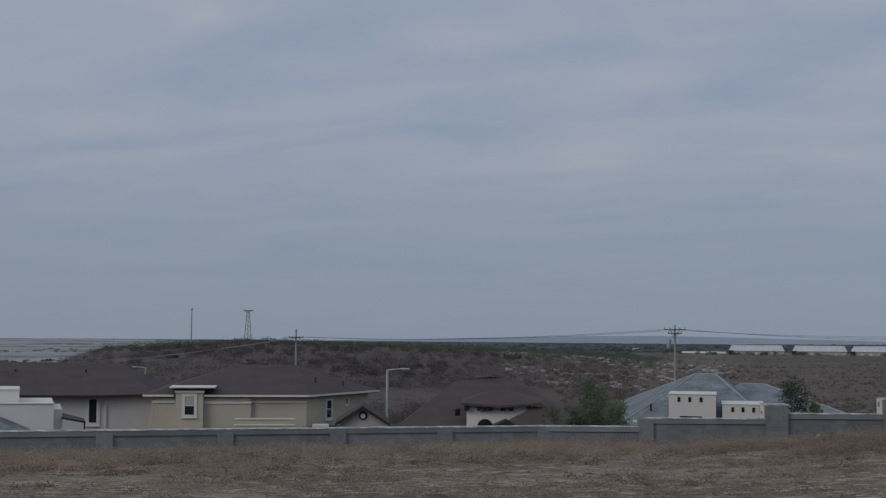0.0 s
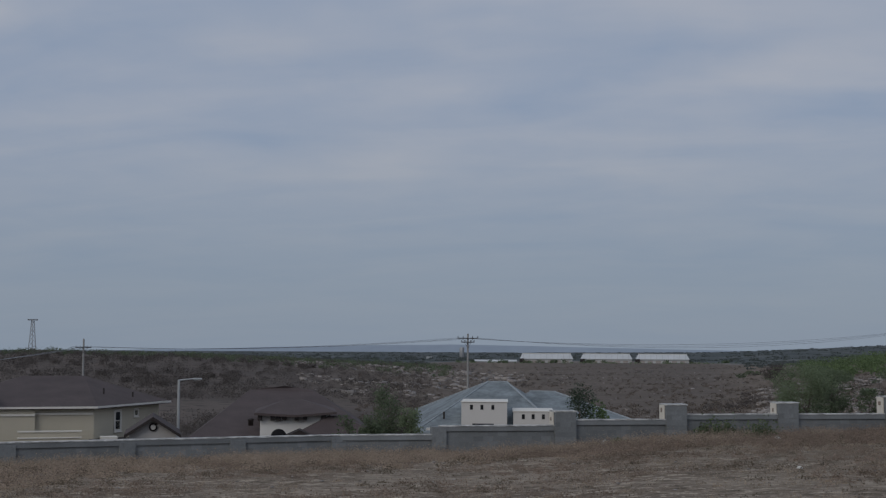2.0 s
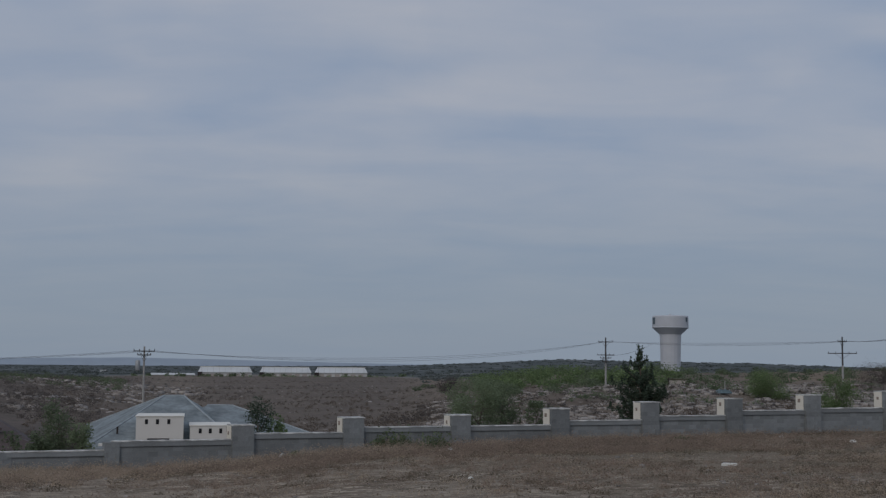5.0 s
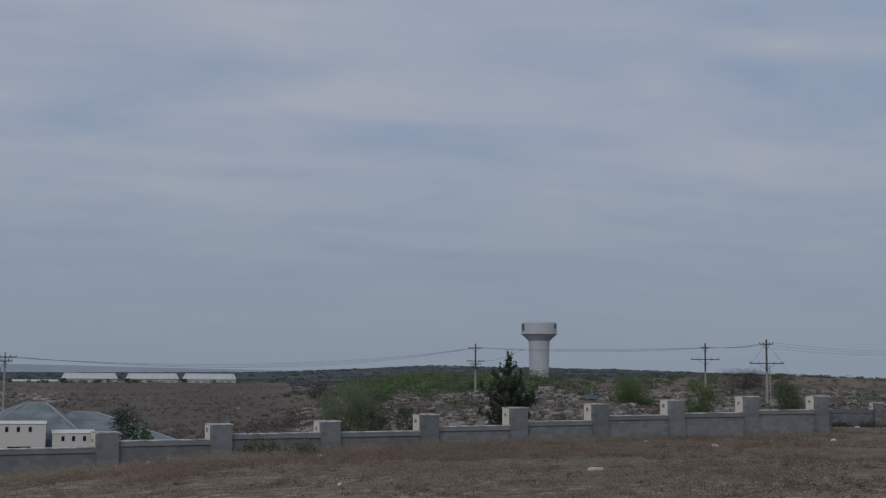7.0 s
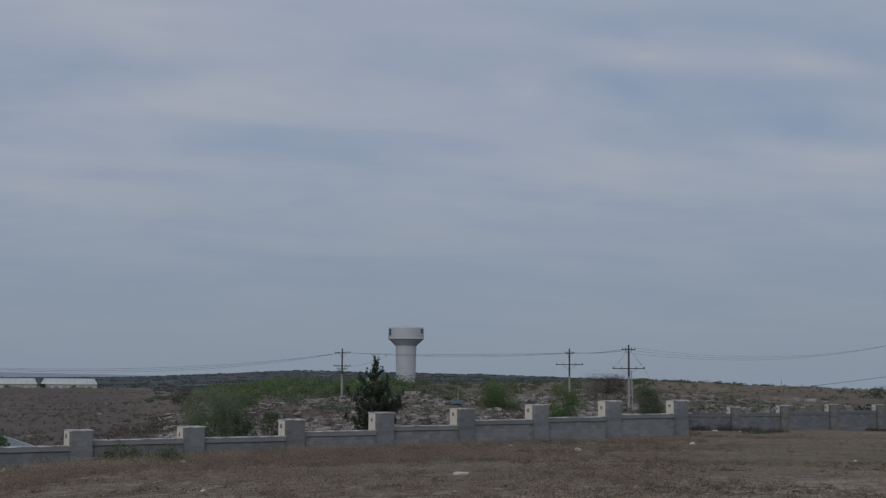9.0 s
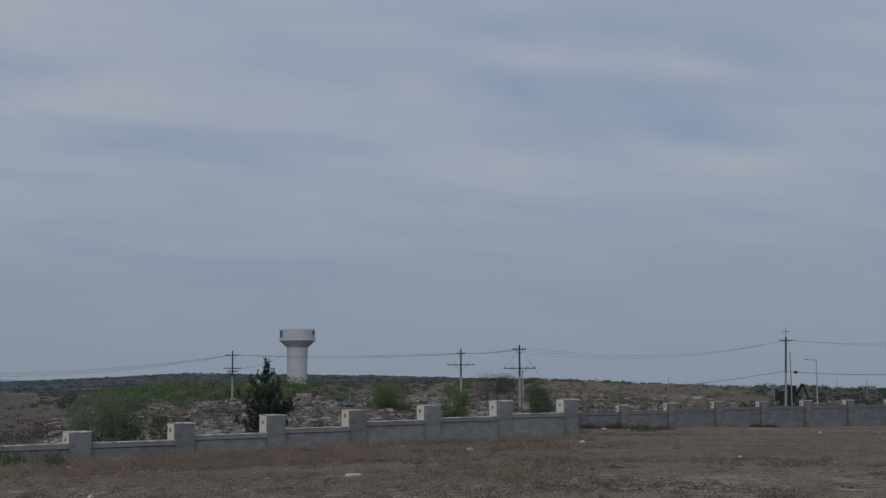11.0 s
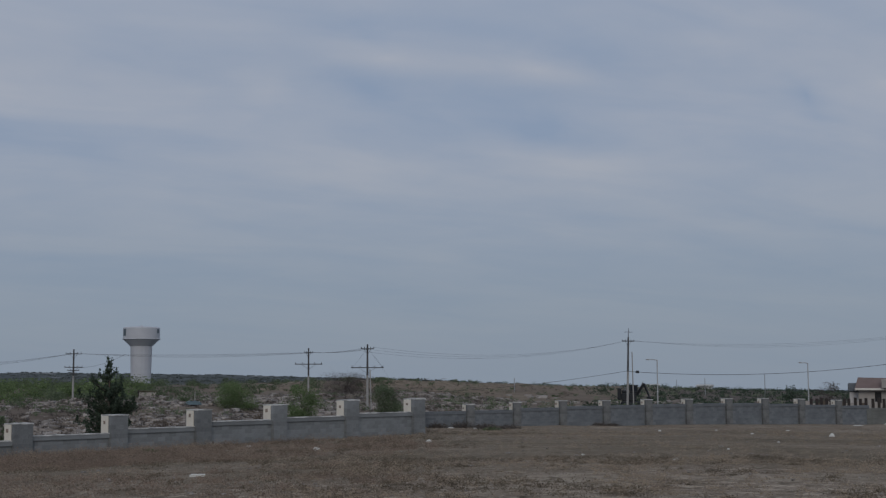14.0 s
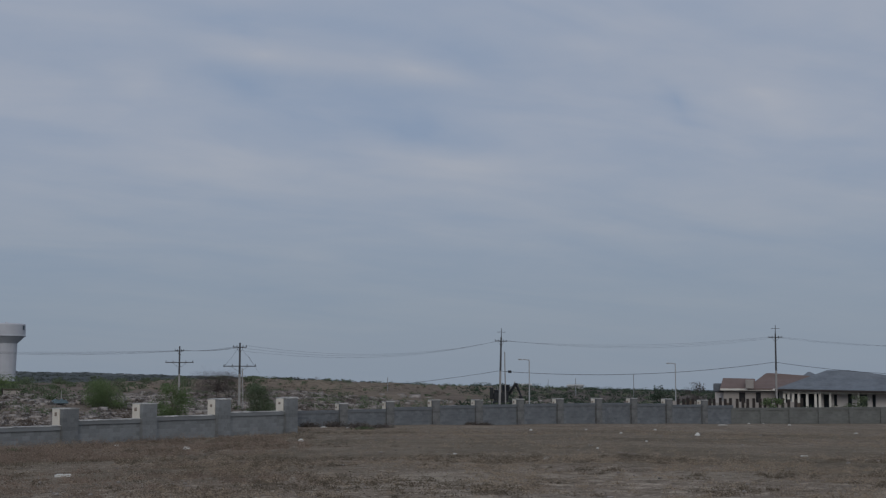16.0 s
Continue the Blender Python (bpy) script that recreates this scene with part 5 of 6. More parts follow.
def lines():
    t = thing("power_lines", Matrix.Identity(4), "thin black power lines strung between the poles", "cable")
    def E(az, d, el):
        return P(az, d, d * math.tan(radians(el)))
    spans = []
    for o in (-0.45, 0.0, 0.45):
        spans.append((E(-6.2 + o, 150, 0.04), E(9.70 + o, 125, 0.48), 0.55, 0.016))
        spans.append((E(9.70 + o, 125, 0.48), E(28.94 + o * 0.6, 180, 1.02 + o * 0.1), 1.5 + o * 0.5, 0.018))
        spans.append((E(28.94 + o * 0.6, 180, 1.02), E(38.5 + o * 0.5, 150, 1.06), 0.35 + o * 0.3, 0.018))
        spans.append((E(38.5 + o * 0.5, 150, 1.08), E(40.97 + o * 0.5, 135, 1.24), 0.2, 0.018))
        spans.append((E(40.97 + o * 0.5, 135, 1.20 + o * 0.2), E(51.86 + o * 0.5, 170, 1.52 + o * 0.1), 1.3, 0.012))
        spans.append((E(51.86 + o * 0.5, 170, 1.54), E(63.25 + o * 0.5, 178, 1.66), 1.0 + o * 0.4, 0.012))
        spans.append((E(63.25 + o * 0.5, 178, 1.66), E(76 + o, 150, 1.6), 1.2, 0.010))
        spans.append((E(-6.3 + o * 0.5, 150, 0.0), E(-20.5 + o * 0.5, 120, -1.45 + o * 0.3), 0.6, 0.026))
    spans += [(E(51.8, 169.5, 0.25), E(63.2, 177.5, 0.62), 0.95, 0.045), (E(63.2, 177.5, 0.62), E(70.5, 160, 0.05), 0.4, 0.04),
              (E(51.8, 169.5, 0.25), E(42.5, 190, -0.62), 0.55, 0.035), (E(28.9, 179, 0.44), E(31.0, 170, 1.0), 0.5, 0.02),
              (E(40.97, 134.5, 1.3), E(41.6, 134.6, 0.45), 0.1, 0.014), (E(40.97, 134.5, 1.3), E(40.35, 134.6, 0.45), 0.1, 0.014), (E(41.3, 134.5, 0.9), E(42.3, 134.6, -0.6), 0.1, 0.014)]
    for a, b, sag, r in spans:
        cable("cable", (a, b), r * 0.62, t, sag, GALV if b.x < -30 else None)
    p = E(52.29, 169, 0.22)
    part("splice_box", box(-0.22, 0.22, -0.1, 0.1, -0.16, 0.16, 0.04), MACHINE, t).matrix_basis = pose(p.x, p.y, p.z, 0, 0, -52)


lines()


# ---- plants ----
def leaf_mesh(name, centres, size, material, rnd, flat=0.0):
    """Many small four-sided leaves, each its own way round."""
    n = len(centres)
    s = size * rnd.uniform(0.6, 1.4, (n, 1))
    u = rnd.normal(size=(n, 3)); u /= np.linalg.norm(u, axis=1, keepdims=True)
    v = np.cross(u, rnd.normal(size=(n, 3))); v /= np.linalg.norm(v, axis=1, keepdims=True) + 1e-9
    u[:, 2] *= 1 - flat
    a, b = u * s, v * s * 0.55
    quad = np.stack([centres - a, centres + b, centres + a, centres - b], 1).reshape(-1, 3)
    return numbers_mesh(name, quad, np.arange(4 * n).reshape(-1, 4), material)


def crown_points(rnd, height, width, n, clumps, low=0.3, shape=1.0):
    """Points of an uneven crown: clumps at the ends of limbs, with gaps between them."""
    c = []
    for _ in range(clumps):
        f = rnd.uniform(low, 0.95)
        r = width / 2 * math.sqrt(max(0.05, 1 - abs((f - 0.55) / 0.55) ** (2 * shape))) * rnd.uniform(0.35, 1.0)
        a = rnd.uniform(0, 2 * math.pi)
        c.append((r * math.cos(a), r * math.sin(a), height * f))
    c = np.array(c)
    pick = rnd.integers(0, clumps, n)
    spread = np.array((width * 0.13, width * 0.13, height * 0.075))
    return c[pick] + np.clip(rnd.normal(size=(n, 3)), -1.4, 1.4) * spread, c


def tree(az, d, height, width, material, label, seed, n=1600, leaf=0.11, clumps=22, low=0.3, name="tree", base=None, category="tree", twigs=0):
    rnd = np.random.default_rng(seed)
    g = at_ground(az, d) if base is None else base
    p = P(az, d, 0)
    t = thing(name, pose(p.x, p.y, g - 0.05, 0, 0, float(rnd.uniform(0, 360))), label, category)
    pts, centres = crown_points(rnd, height, width, n, clumps, low)
    bm = bmesh.new()
    top = Vector((0.06 * width * rnd.normal(), 0.06 * width * rnd.normal(), height * 0.62))
    fork = top * 0.45
    rod((0, 0, -0.3), fork, 0.035 * height * 0.5, 0.026 * height * 0.5, 8, bm)
    rod(fork, top, 0.026 * height * 0.5, 0.01 * height * 0.5, 7, bm)
    for c in centres[: 14 + twigs]:
        s = fork.lerp(top, float(rnd.uniform(0, 0.8)))
        rod(s, Vector(c), 0.010 * height * 0.5, 0.003 * height * 0.5, 5, bm)
        for _ in range(3 if twigs else 1):
            rod(s.lerp(Vector(c), 0.6), Vector(c) + Vector(rnd.normal(size=3)) * width * 0.12, 0.006 * height * 0.4, 0.002 * height * 0.4, 4, bm)
    part("trunk", bm, BARK if not twigs else TWIG, t)
    if n:
        ob = new("crown", leaf_mesh("crown", pts, leaf, material, rnd)); ob.parent = t
    return t


def conifer(az, d, height, width, label, seed):
    rnd = np.random.default_rng(seed)
    g = at_ground(az, d); p = P(az, d, 0)
    t = thing("conifer", pose(p.x, p.y, g - 0.05, 0, 1.5, 40), label, "tree")
    part("trunk", rod((0, 0, -0.3), (0, 0, height * 0.97), 0.14, 0.02, 8), BARK, t)
    limbs = bmesh.new(); pts = []
    z = 0.25
    while z < height * 0.95:
        f = z / height
        for _ in range(10 if f < 0.35 else 7 if f < 0.6 else 3):
            a = rnd.uniform(0, 2 * math.pi)
            reach = width / 2 * min(1.0, 1.22 * (1 - f)) * (0.8 + 0.35 * math.sin(3 * a + 5 * f))
            L = reach * rnd.uniform(0.35, 1.1) + 0.06
            root = np.array((0, 0, z))
            tip = Vector((L * math.cos(a), L * math.sin(a), z + L * rnd.uniform(0.25, 0.95)))
            rod((0, 0, z), tip, 0.03, 0.008, 4, limbs)
            k = int(6 + 115 * L)
            s = rnd.uniform(0.2, 1.08, (k, 1)) ** 0.8
            pts.append(root + s * (np.array(tip) - root) + rnd.normal(size=(k, 3)) * np.array((0.085, 0.085, 0.10)) * (0.4 + L * 0.4))
            # upright sprig at the limb's end
            k = int(10 + 25 * L)
            pts.append(np.array(tip) + rnd.normal(size=(k, 3)) * np.array((0.05, 0.05, 0.05)) + rnd.uniform(0, 0.35, (k, 1)) * np.array((0, 0, 1)))
        z += rnd.uniform(0.16, 0.32)
    tagged(part("limbs", limbs, BARK, t), kind="stuff")
    ob = new("crown", leaf_mesh("crown", np.vstack(pts), 0.062, LEAFDARK, rnd)); ob.parent = t


conifer(30.35, 86, 5.45, 4.0, "dark green conifer with ragged tip behind the block wall", 11)
tree(6.4, 73, 3.5, 1.7, LEAFDULL, "slender young green tree behind the wall", 21, 4200, 0.05, 34, 0.25)
tree(7.25, 72, 2.3, 1.3, LEAFGREY, "bushy green young tree behind the wall", 22, 2600, 0.055, 24, 0.15)
tree(5.7, 72, 1.9, 1.2, LEAFDULL, "dull green shrub crowded behind the wall", 23, 2400, 0.055, 22, 0.12)
tree(4.7, 74, 2.5, 1.3, LEAFDULL, "thin dull green sapling behind the wall", 24, 450, 0.08, 14, 0.2, twigs=6)
tree(14.5, 70, 3.3, 1.3, LEAFDARK, "dark green young tree in front of a blue-grey roof", 25, 3600, 0.045, 34, 0.1)
tree(15.2, 71, 2.3, 1.0, LEAFGREEN, "small green sapling in front of a blue-grey roof", 26, 500, 0.08, 12, 0.2)
tree(23.5, 92, 4.2, 3.6, LEAFGREY, "feathery grey-green mesquite tree behind the wall", 31, 15000, 0.052, 60, 0.12, name="mesquite")
tree(24.5, 97, 3.6, 2.9, LEAFDULL, "feathery grey-green mesquite tree behind the wall", 32, 9000, 0.055, 50, 0.12, name="mesquite")
tree(22.35, 215, 3.4, 3.8, TWIG, "small bare dark thorn tree on the field's edge", 33, 3200, 0.07, 30, 0.35, twigs=16)
tree(26.0, 104, 2.2, 1.6, LEAFDULL, "dull brown-green bush on the rubble", 34, 1300, 0.08, 14, 0.1, name="bush", category="bush")
tree(35.65, 148, 3.3, 4.6, LEAFGREEN, "broad fresh green bush on the slope", 35, 9500, 0.065, 46, 0.12, name="bush", category="bush")
tree(38.25, 112, 3.3, 2.7, LEAFGREEN, "grey-green bush beside a utility pole", 36, 8000, 0.055, 40, 0.08, name="bush", category="bush")
tree(37.6, 114, 2.3, 1.8, LEAFGREY, "grey-green bush beside a utility pole", 37, 900, 0.08, 16, 0.1, name="bush", category="bush")
tree(41.75, 108, 3.1, 2.2, LEAFDULL, "dark olive bush beside a utility pole", 38, 6500, 0.055, 34, 0.06, name="bush", category="bush")
tree(42.15, 109, 2.2, 1.7, LEAFGREY, "grey-green bush beside a utility pole", 39, 800, 0.08, 14, 0.1, name="bush", category="bush")
tree(40.05, 165, 3.35, 6.2, TWIG, "wide bare grey-brown thorn tree on the slope", 40, 14000, 0.034, 80, 0.3, twigs=60)
tree(36.7, 96, 1.9, 1.7, BRUSHBROWN, "dry brown bush behind the wall", 41, 700, 0.07, 14, 0.1, name="bush", category="bush")
tree(32.6, 94, 1.6, 1.7, BRUSHBROWN, "dry brown bush behind the wall", 42, 700, 0.07, 14, 0.1, name="bush", category="bush")
tree(20.4, 82, 1.6, 2.3, BRUSHBROWN, "low dry brown bush behind the wall", 43, 800, 0.07, 16, 0.1, name="bush", category="bush")
tree(60.0, 172, 3.6, 2.6, TWIG, "small bare tree beside the garden fence", 44, 700, 0.08, 22, 0.3, twigs=10)
tree(58.75, 175, 3.1, 3.0, LEAFDARK, "dark rounded bush beside a street lamp", 45, 900, 0.12, 16, 0.1, name="bush", category="bush")
tree(66.4, 176, 2.4, 3.0, LEAFDULL, "dull green bush before the white house", 46, 900, 0.12, 16, 0.1, name="bush", category="bush")
tree(63.1, 160, 1.9, 2.2, LEAFGREEN, "green garden bush behind the far wall", 47, 700, 0.1, 14, 0.1, name="bush", category="bush")


def scatter(name, label, category, material, count, az, dist, size, leaves, leaf, seed, keep=None, flat=0.0, tall=0.8):
    """Uncountable growth: clumps of leaves strewn over a stretch of the ground, as one mesh."""
    rnd = np.random.default_rng(seed)
    a = rnd.uniform(*az, count * 3)
    d = np.sqrt(rnd.uniform(dist[0] ** 2, dist[1] ** 2, count * 3)) if dist[1] < 3 * dist[0] else np.exp(rnd.uniform(math.log(dist[0]), math.log(dist[1]), count * 3))
    ok = d > wall_distance(a) + 3 if dist[1] > 80 else np.ones(len(a), bool)
    if keep is not None:
        x, y = d * np.sin(np.radians(a)), d * np.cos(np.radians(a))
        ok &= keep(a, d, x, y)
    a, d = a[ok][:count], d[ok][:count]
    z = terrain(a, d)
    s = rnd.uniform(size[0], size[1], len(a)) * rnd.uniform(0.7, 1.3, len(a))
    base = np.stack([d * np.sin(np.radians(a)), d * np.cos(np.radians(a)), z], -1)
    off = np.clip(rnd.normal(size=(len(a), leaves, 3)), -1.45, 1.45) * np.array((0.33, 0.33, 0.22)) * s[:, None, None]
    off[..., 2] = np.abs(off[..., 2] + 0.42 * s[:, None] * tall)
    off[..., 2] *= tall
    pts = (base[:, None, :] + off).reshape(-1, 3)
    me = leaf_mesh(name, pts, leaf, material, rnd, flat)
    return tagged(new(name, me), label, category, kind="stuff")


scatter("hill_brush", "dark leafless brush covering the hillside", "brush", BRUSHDARK, 2700, (-19, 8), (113, 420), (0.9, 2.0), 58, 0.088, 51, keep=lambda a, d, x, y: (lumps(x, y, 12, 35) > -0.22))
scatter("hill_brush", "dark leafless brush at the hill's foot behind the houses", "brush", BRUSHDARK, 620, (-19, 9), (108, 128), (0.8, 1.9), 60, 0.07, 67)
scatter("hill_brush", "olive scrub along the hilltop", "brush", LEAFDULL, 700, (-14, 9), (270, 400), (1.0, 2.2), 50, 0.15, 52)
scatter("hill_brush", "dark bare thickets near the hilltop", "brush", BRUSHDARK, 170, (-13, 6.5), (190, 275), (1.1, 2.1), 150, 0.12, 66, keep=lambda a, d, x, y: lumps(x, y, 42, 22) > 0.0)
scatter("field_brush", "brown dry scrub over the sloping field", "brush", BRUSHBROWN, 2600, (5, 26), (110, 700), (0.4, 1.0), 22, 0.09, 53, keep=lambda a, d, x, y: lumps(x, y, 13, 25) > -0.1)
scatter("field_brush", "dark low scrub over the sloping field", "brush", BRUSHDARK, 500, (3, 25), (105, 500), (0.7, 1.7), 40, 0.10, 54, keep=lambda a, d, x, y: lumps(x, y, 14, 30) > 0.12)
scatter("green_scrub", "fresh green mesquite scrub along the rubble's crest", "brush", LEAFGREEN, 100, (23.5, 32), (185, 330), (1.2, 4.2), 300, 0.17, 55, keep=lambda a, d, x, y: lumps(x, y, 50, 16) + 0.4 * lumps(x, y, 53, 6) > -0.02)
scatter("green_scrub", "dull olive scrub among the greener bushes", "brush", LEAFDULL, 60, (23, 32.5), (180, 330), (1.0, 3.4), 240, 0.16, 68)
scatter("green_scrub", "grey-green scrub along the rubble's crest", "brush", LEAFDULL, 100, (21, 42), (165, 330), (0.9, 2.6), 190, 0.15, 56)
scatter("slope_scrub", "olive scrub dotted over the stony slope", "brush", LEAFDULL, 560, (26, 50), (130, 420), (0.5, 1.6), 60, 0.09, 57)
scatter("slope_scrub", "brown scrub dotted over the stony slope", "brush", BRUSHBROWN, 1500, (21, 50), (88, 330), (0.35, 1.0), 36, 0.06, 58)
scatter("flat_scrub", "mixed olive scrub on the flat beyond the far wall", "brush", LEAFDARK, 2000, (44, 74), (150, 600), (0.6, 1.7), 46, 0.12, 59, keep=lambda a, d, x, y: (a > 50.5 + 1.5 * lumps(x, y, 51, 12)) | ((d > 150) & (lumps(x, y, 52, 9) > 0.42)))
scatter("flat_scrub", "grey-green scrub on the flat beyond the far wall", "brush", LEAFGREY, 420, (44, 74), (135, 420), (0.5, 1.4), 50, 0.09, 60, keep=lambda a, d, x, y: (a > 50.5 + 1.5 * lumps(x, y, 51, 12)) | (d < 160))
scatter("shed_shrubs", "dark shrubs and small trees before the sheds", "brush", LEAFDULL, 26, (9, 20.5), (860, 895), (2.2, 4.6), 60, 0.5, 63)
scatter("shed_shrubs", "low pale brush along the sheds", "brush", LEAFGREY, 90, (9, 21), (780, 890), (0.8, 1.8), 30, 0.3, 64)
OPEN = lambda a, d, x, y: ~((a > 8) & (a < 21) & (d < 960)) & ~((a > 28) & (a < 35) & (d < 720)) & (a > -12)
scatter("far_woods", "dark scrub woods on the middle plain", "woods", FARSCRUB, 3600, (-21, 76), (430, 1300), (1.5, 3.4), 34, 0.36, 61, keep=OPEN, tall=0.5)
scatter("far_woods", "dark scrub woods along the far plain", "woods", FARSCRUB, 5200, (-21, 76), (1200, 4300), (4.0, 9.0), 24, 1.1, 62, tall=0.4, keep=lambda a, d, x, y: (a > -12) | (lumps(x, y, 30, 300) > 0.2))


# ---- stones, dry grass and litter ----
def rubble(name, label, count, az, dist, size, seed, keep=None, inside=False):
    rnd = np.random.default_rng(seed)
    a = rnd.uniform(*az, count * 2); d = np.sqrt(rnd.uniform(dist[0] ** 2, dist[1] ** 2, count * 2))
    x, y = d * np.sin(np.radians(a)), d * np.cos(np.radians(a))
    ok = d < wall_distance(a) - 0.6 if inside else d > wall_distance(a) + 2
    if keep is not None:
        ok &= keep(a, d, x, y)
    a, d = a[ok][:count], d[ok][:count]
    n = len(a)
    base = np.stack([d * np.sin(np.radians(a)), d * np.cos(np.radians(a)), terrain(a, d) + 0.02], -1)
    corner = np.array([(i, j, k) for i in (-1, 1) for j in (-1, 1) for k in (-1, 1)], float) * 0.5
    s = size[0] * (size[1] / size[0]) ** (rnd.uniform(0, 1, n) ** 2.2)
    sc = s[:, None] * rnd.uniform(0.6, 1.3, (n, 3)) * np.array((1.25, 1.1, 0.6))
    th = rnd.uniform(0, 6.28, n)
    v = corner[None] * (1 + rnd.uniform(-0.28, 0.22, (n, 8, 3))) * sc[:, None, :]
    c, sn = np.cos(th)[:, None], np.sin(th)[:, None]
    v = np.stack([v[..., 0] * c - v[..., 1] * sn, v[..., 0] * sn + v[..., 1] * c, v[..., 2]], -1) + base[:, None, :]
    f = np.array(((0, 1, 3, 2), (4, 6, 7, 5), (0, 4, 5, 1), (2, 3, 7, 6), (1, 5, 7, 3), (0, 2, 6, 4)))
    me = numbers_mesh(name, v.reshape(-1, 3), (f[None] + 8 * np.arange(n)[:, None, None]).reshape(-1, 4), ROCK)
    return tagged(new(name, me), label, "rocks", kind="stuff")


rubble("rubble", "pale limestone rubble heaped on the slope", 30000, (21.5, 47), (76, 190), (0.10, 0.62), 71, keep=lambda a, d, x, y: lumps(x, y, 15, 9) + 0.9 * lumps(x, y, 45, 1.6) > -0.12)
scatter("slope_scrub", "dark low weeds between the stones", "brush", BRUSHDARK, 3000, (21, 47), (80, 190), (0.25, 0.7), 30, 0.06, 65)
rubble("rubble", "pale stones on the rocky knoll", 1100, (2.5, 12), (190, 330), (0.25, 1.3), 72, keep=lambda a, d, x, y: lumps(x, y, 16, 18) > 0.02)
rubble("rubble", "stones strewn over the field", 1100, (8, 26), (95, 420), (0.10, 0.45), 73)

rubble("rubble", "pale boulders and spoil on the flat behind the far wall", 420, (46.5, 60), (128, 200), (0.25, 1.1), 74)
rubble("stones", "small pale stones scattered over the open lot", 1600, (-21, 72), (22, 100), (0.02, 0.08), 75, inside=True)


def grass(name, label, material, count, az, dist, height, blades, seed, keep=None, spread=0.09, slim=0.09):
    """Tufts of bent blades as one mesh of slim triangles."""
    rnd = np.random.default_rng(seed)
    a = rnd.uniform(*az, count * 4); d = np.sqrt(rnd.uniform(dist[0] ** 2, dist[1] ** 2, count * 4))
    x, y = d * np.sin(np.radians(a)), d * np.cos(np.radians(a))
    ok = d < wall_distance(a) - 0.25
    if keep is not None:
        ok &= keep(a, d, x, y)
    a, d, x, y = a[ok][:count], d[ok][:count], x[ok][:count], y[ok][:count]
    n = len(a)
    z = terrain(a, d)
    h = rnd.uniform(height[0], height[1], (n, 1)) * rnd.uniform(0.5, 1.2, (n, blades))
    th = rnd.uniform(0, 6.28, (n, blades))
    lean = rnd.uniform(0.4, 2.2, (n, blades)) * h
    root = np.stack([x, y, z - 0.02], -1)[:, None, :] + np.stack([rnd.normal(size=(n, blades)) * spread, rnd.normal(size=(n, blades)) * spread, np.zeros((n, blades))], -1)
    w = 0.008 + slim * h
    side = np.stack([-np.sin(th), np.cos(th), np.zeros_like(th)], -1) * w[..., None]
    tip = root + np.stack([np.cos(th) * lean, np.sin(th) * lean, h], -1)
    v = np.stack([root - side, root + side, tip], 2).reshape(-1, 3)
    me = numbers_mesh(name, v, np.arange(len(v)).reshape(-1, 3), material)
    return tagged(new(name, me), label, "grass", kind="stuff")


VIEW = (-21, 72)


def clumps(name, label, material, count, az, dist, size, leaves, leaf, seed, keep=None):
    """Low soft mounds of dead weeds strewn over the lot, as one mesh."""
    rnd = np.random.default_rng(seed)
    a = rnd.uniform(*az, count * 5); d = np.sqrt(rnd.uniform(dist[0] ** 2, dist[1] ** 2, count * 5))
    x, y = d * np.sin(np.radians(a)), d * np.cos(np.radians(a))
    ok = d < wall_distance(a) - 0.2
    if keep is not None:
        ok &= keep(a, d, x, y)
    a, d, x, y = a[ok][:count], d[ok][:count], x[ok][:count], y[ok][:count]
    s = rnd.uniform(*size, len(a))[:, None, None]
    off = rnd.normal(size=(len(a), leaves, 3)) * np.array((0.42, 0.42, 0.22)) * s
    off[..., 2] = np.abs(off[..., 2]) * np.exp(-(off[..., 0] ** 2 + off[..., 1] ** 2) / (0.5 * s[..., 0] ** 2)) * 1.5
    pts = np.stack([x, y, terrain(a, d)], -1)[:, None, :] + off
    return tagged(new(name, leaf_mesh(name, pts.reshape(-1, 3), leaf, material, rnd, 0.3)), label, "weeds", kind="stuff")


grass("dry_grass", "short dry tan grass over the open lot", DRYGRASS, 70000, VIEW, (22, 112), (0.015, 0.055), 5, 81, keep=lambda a, d, x, y: lumps(x, y, 21, 6) + 0.9 * lumps(x, y, 22, 1.7) + 0.5 * lumps(x, y, 32, 0.5) > -0.30 + 0.2 * np.clip((45 - d) / 20, 0, 1))
clumps("rusty_weeds", "rusty brown dead weeds matted thick along the wall", REDGRASS, 3600, (-21, 24), (33, 73), (0.18, 0.75), 62, 0.026, 82, keep=lambda a, d, x, y: (d > wall_distance(a) * (0.78 + 0.22 * lumps(x, y, 23, 9) + 0.30 * lumps(x, y, 29, 2.2))) & (lumps(x, y, 24, 3.5) + 0.6 * lumps(x, y, 28, 1.1) > -0.22) & (a < 15 + 12 * lumps(x, y, 34, 0.6) + 14 * lumps(x, y, 35, 4)))
clumps("brown_weeds", "dull brown dead weeds matted below the stepped wall", BROWNWEED, 3000, (10, 47), (33, 73), (0.18, 0.75), 62, 0.026, 82, keep=lambda a, d, x, y: (d > wall_distance(a) * (0.78 + 0.22 * lumps(x, y, 23, 9) + 0.30 * lumps(x, y, 29, 2.2))) & (lumps(x, y, 24, 3.5) + 0.6 * lumps(x, y, 28, 1.1) > -0.22) & (a > 15 + 12 * lumps(x, y, 34, 0.6) + 14 * lumps(x, y, 35, 4)) & (a < 37 + 18 * lumps(x, y, 34, 0.6) + 10 * lumps(x, y, 35, 4)))
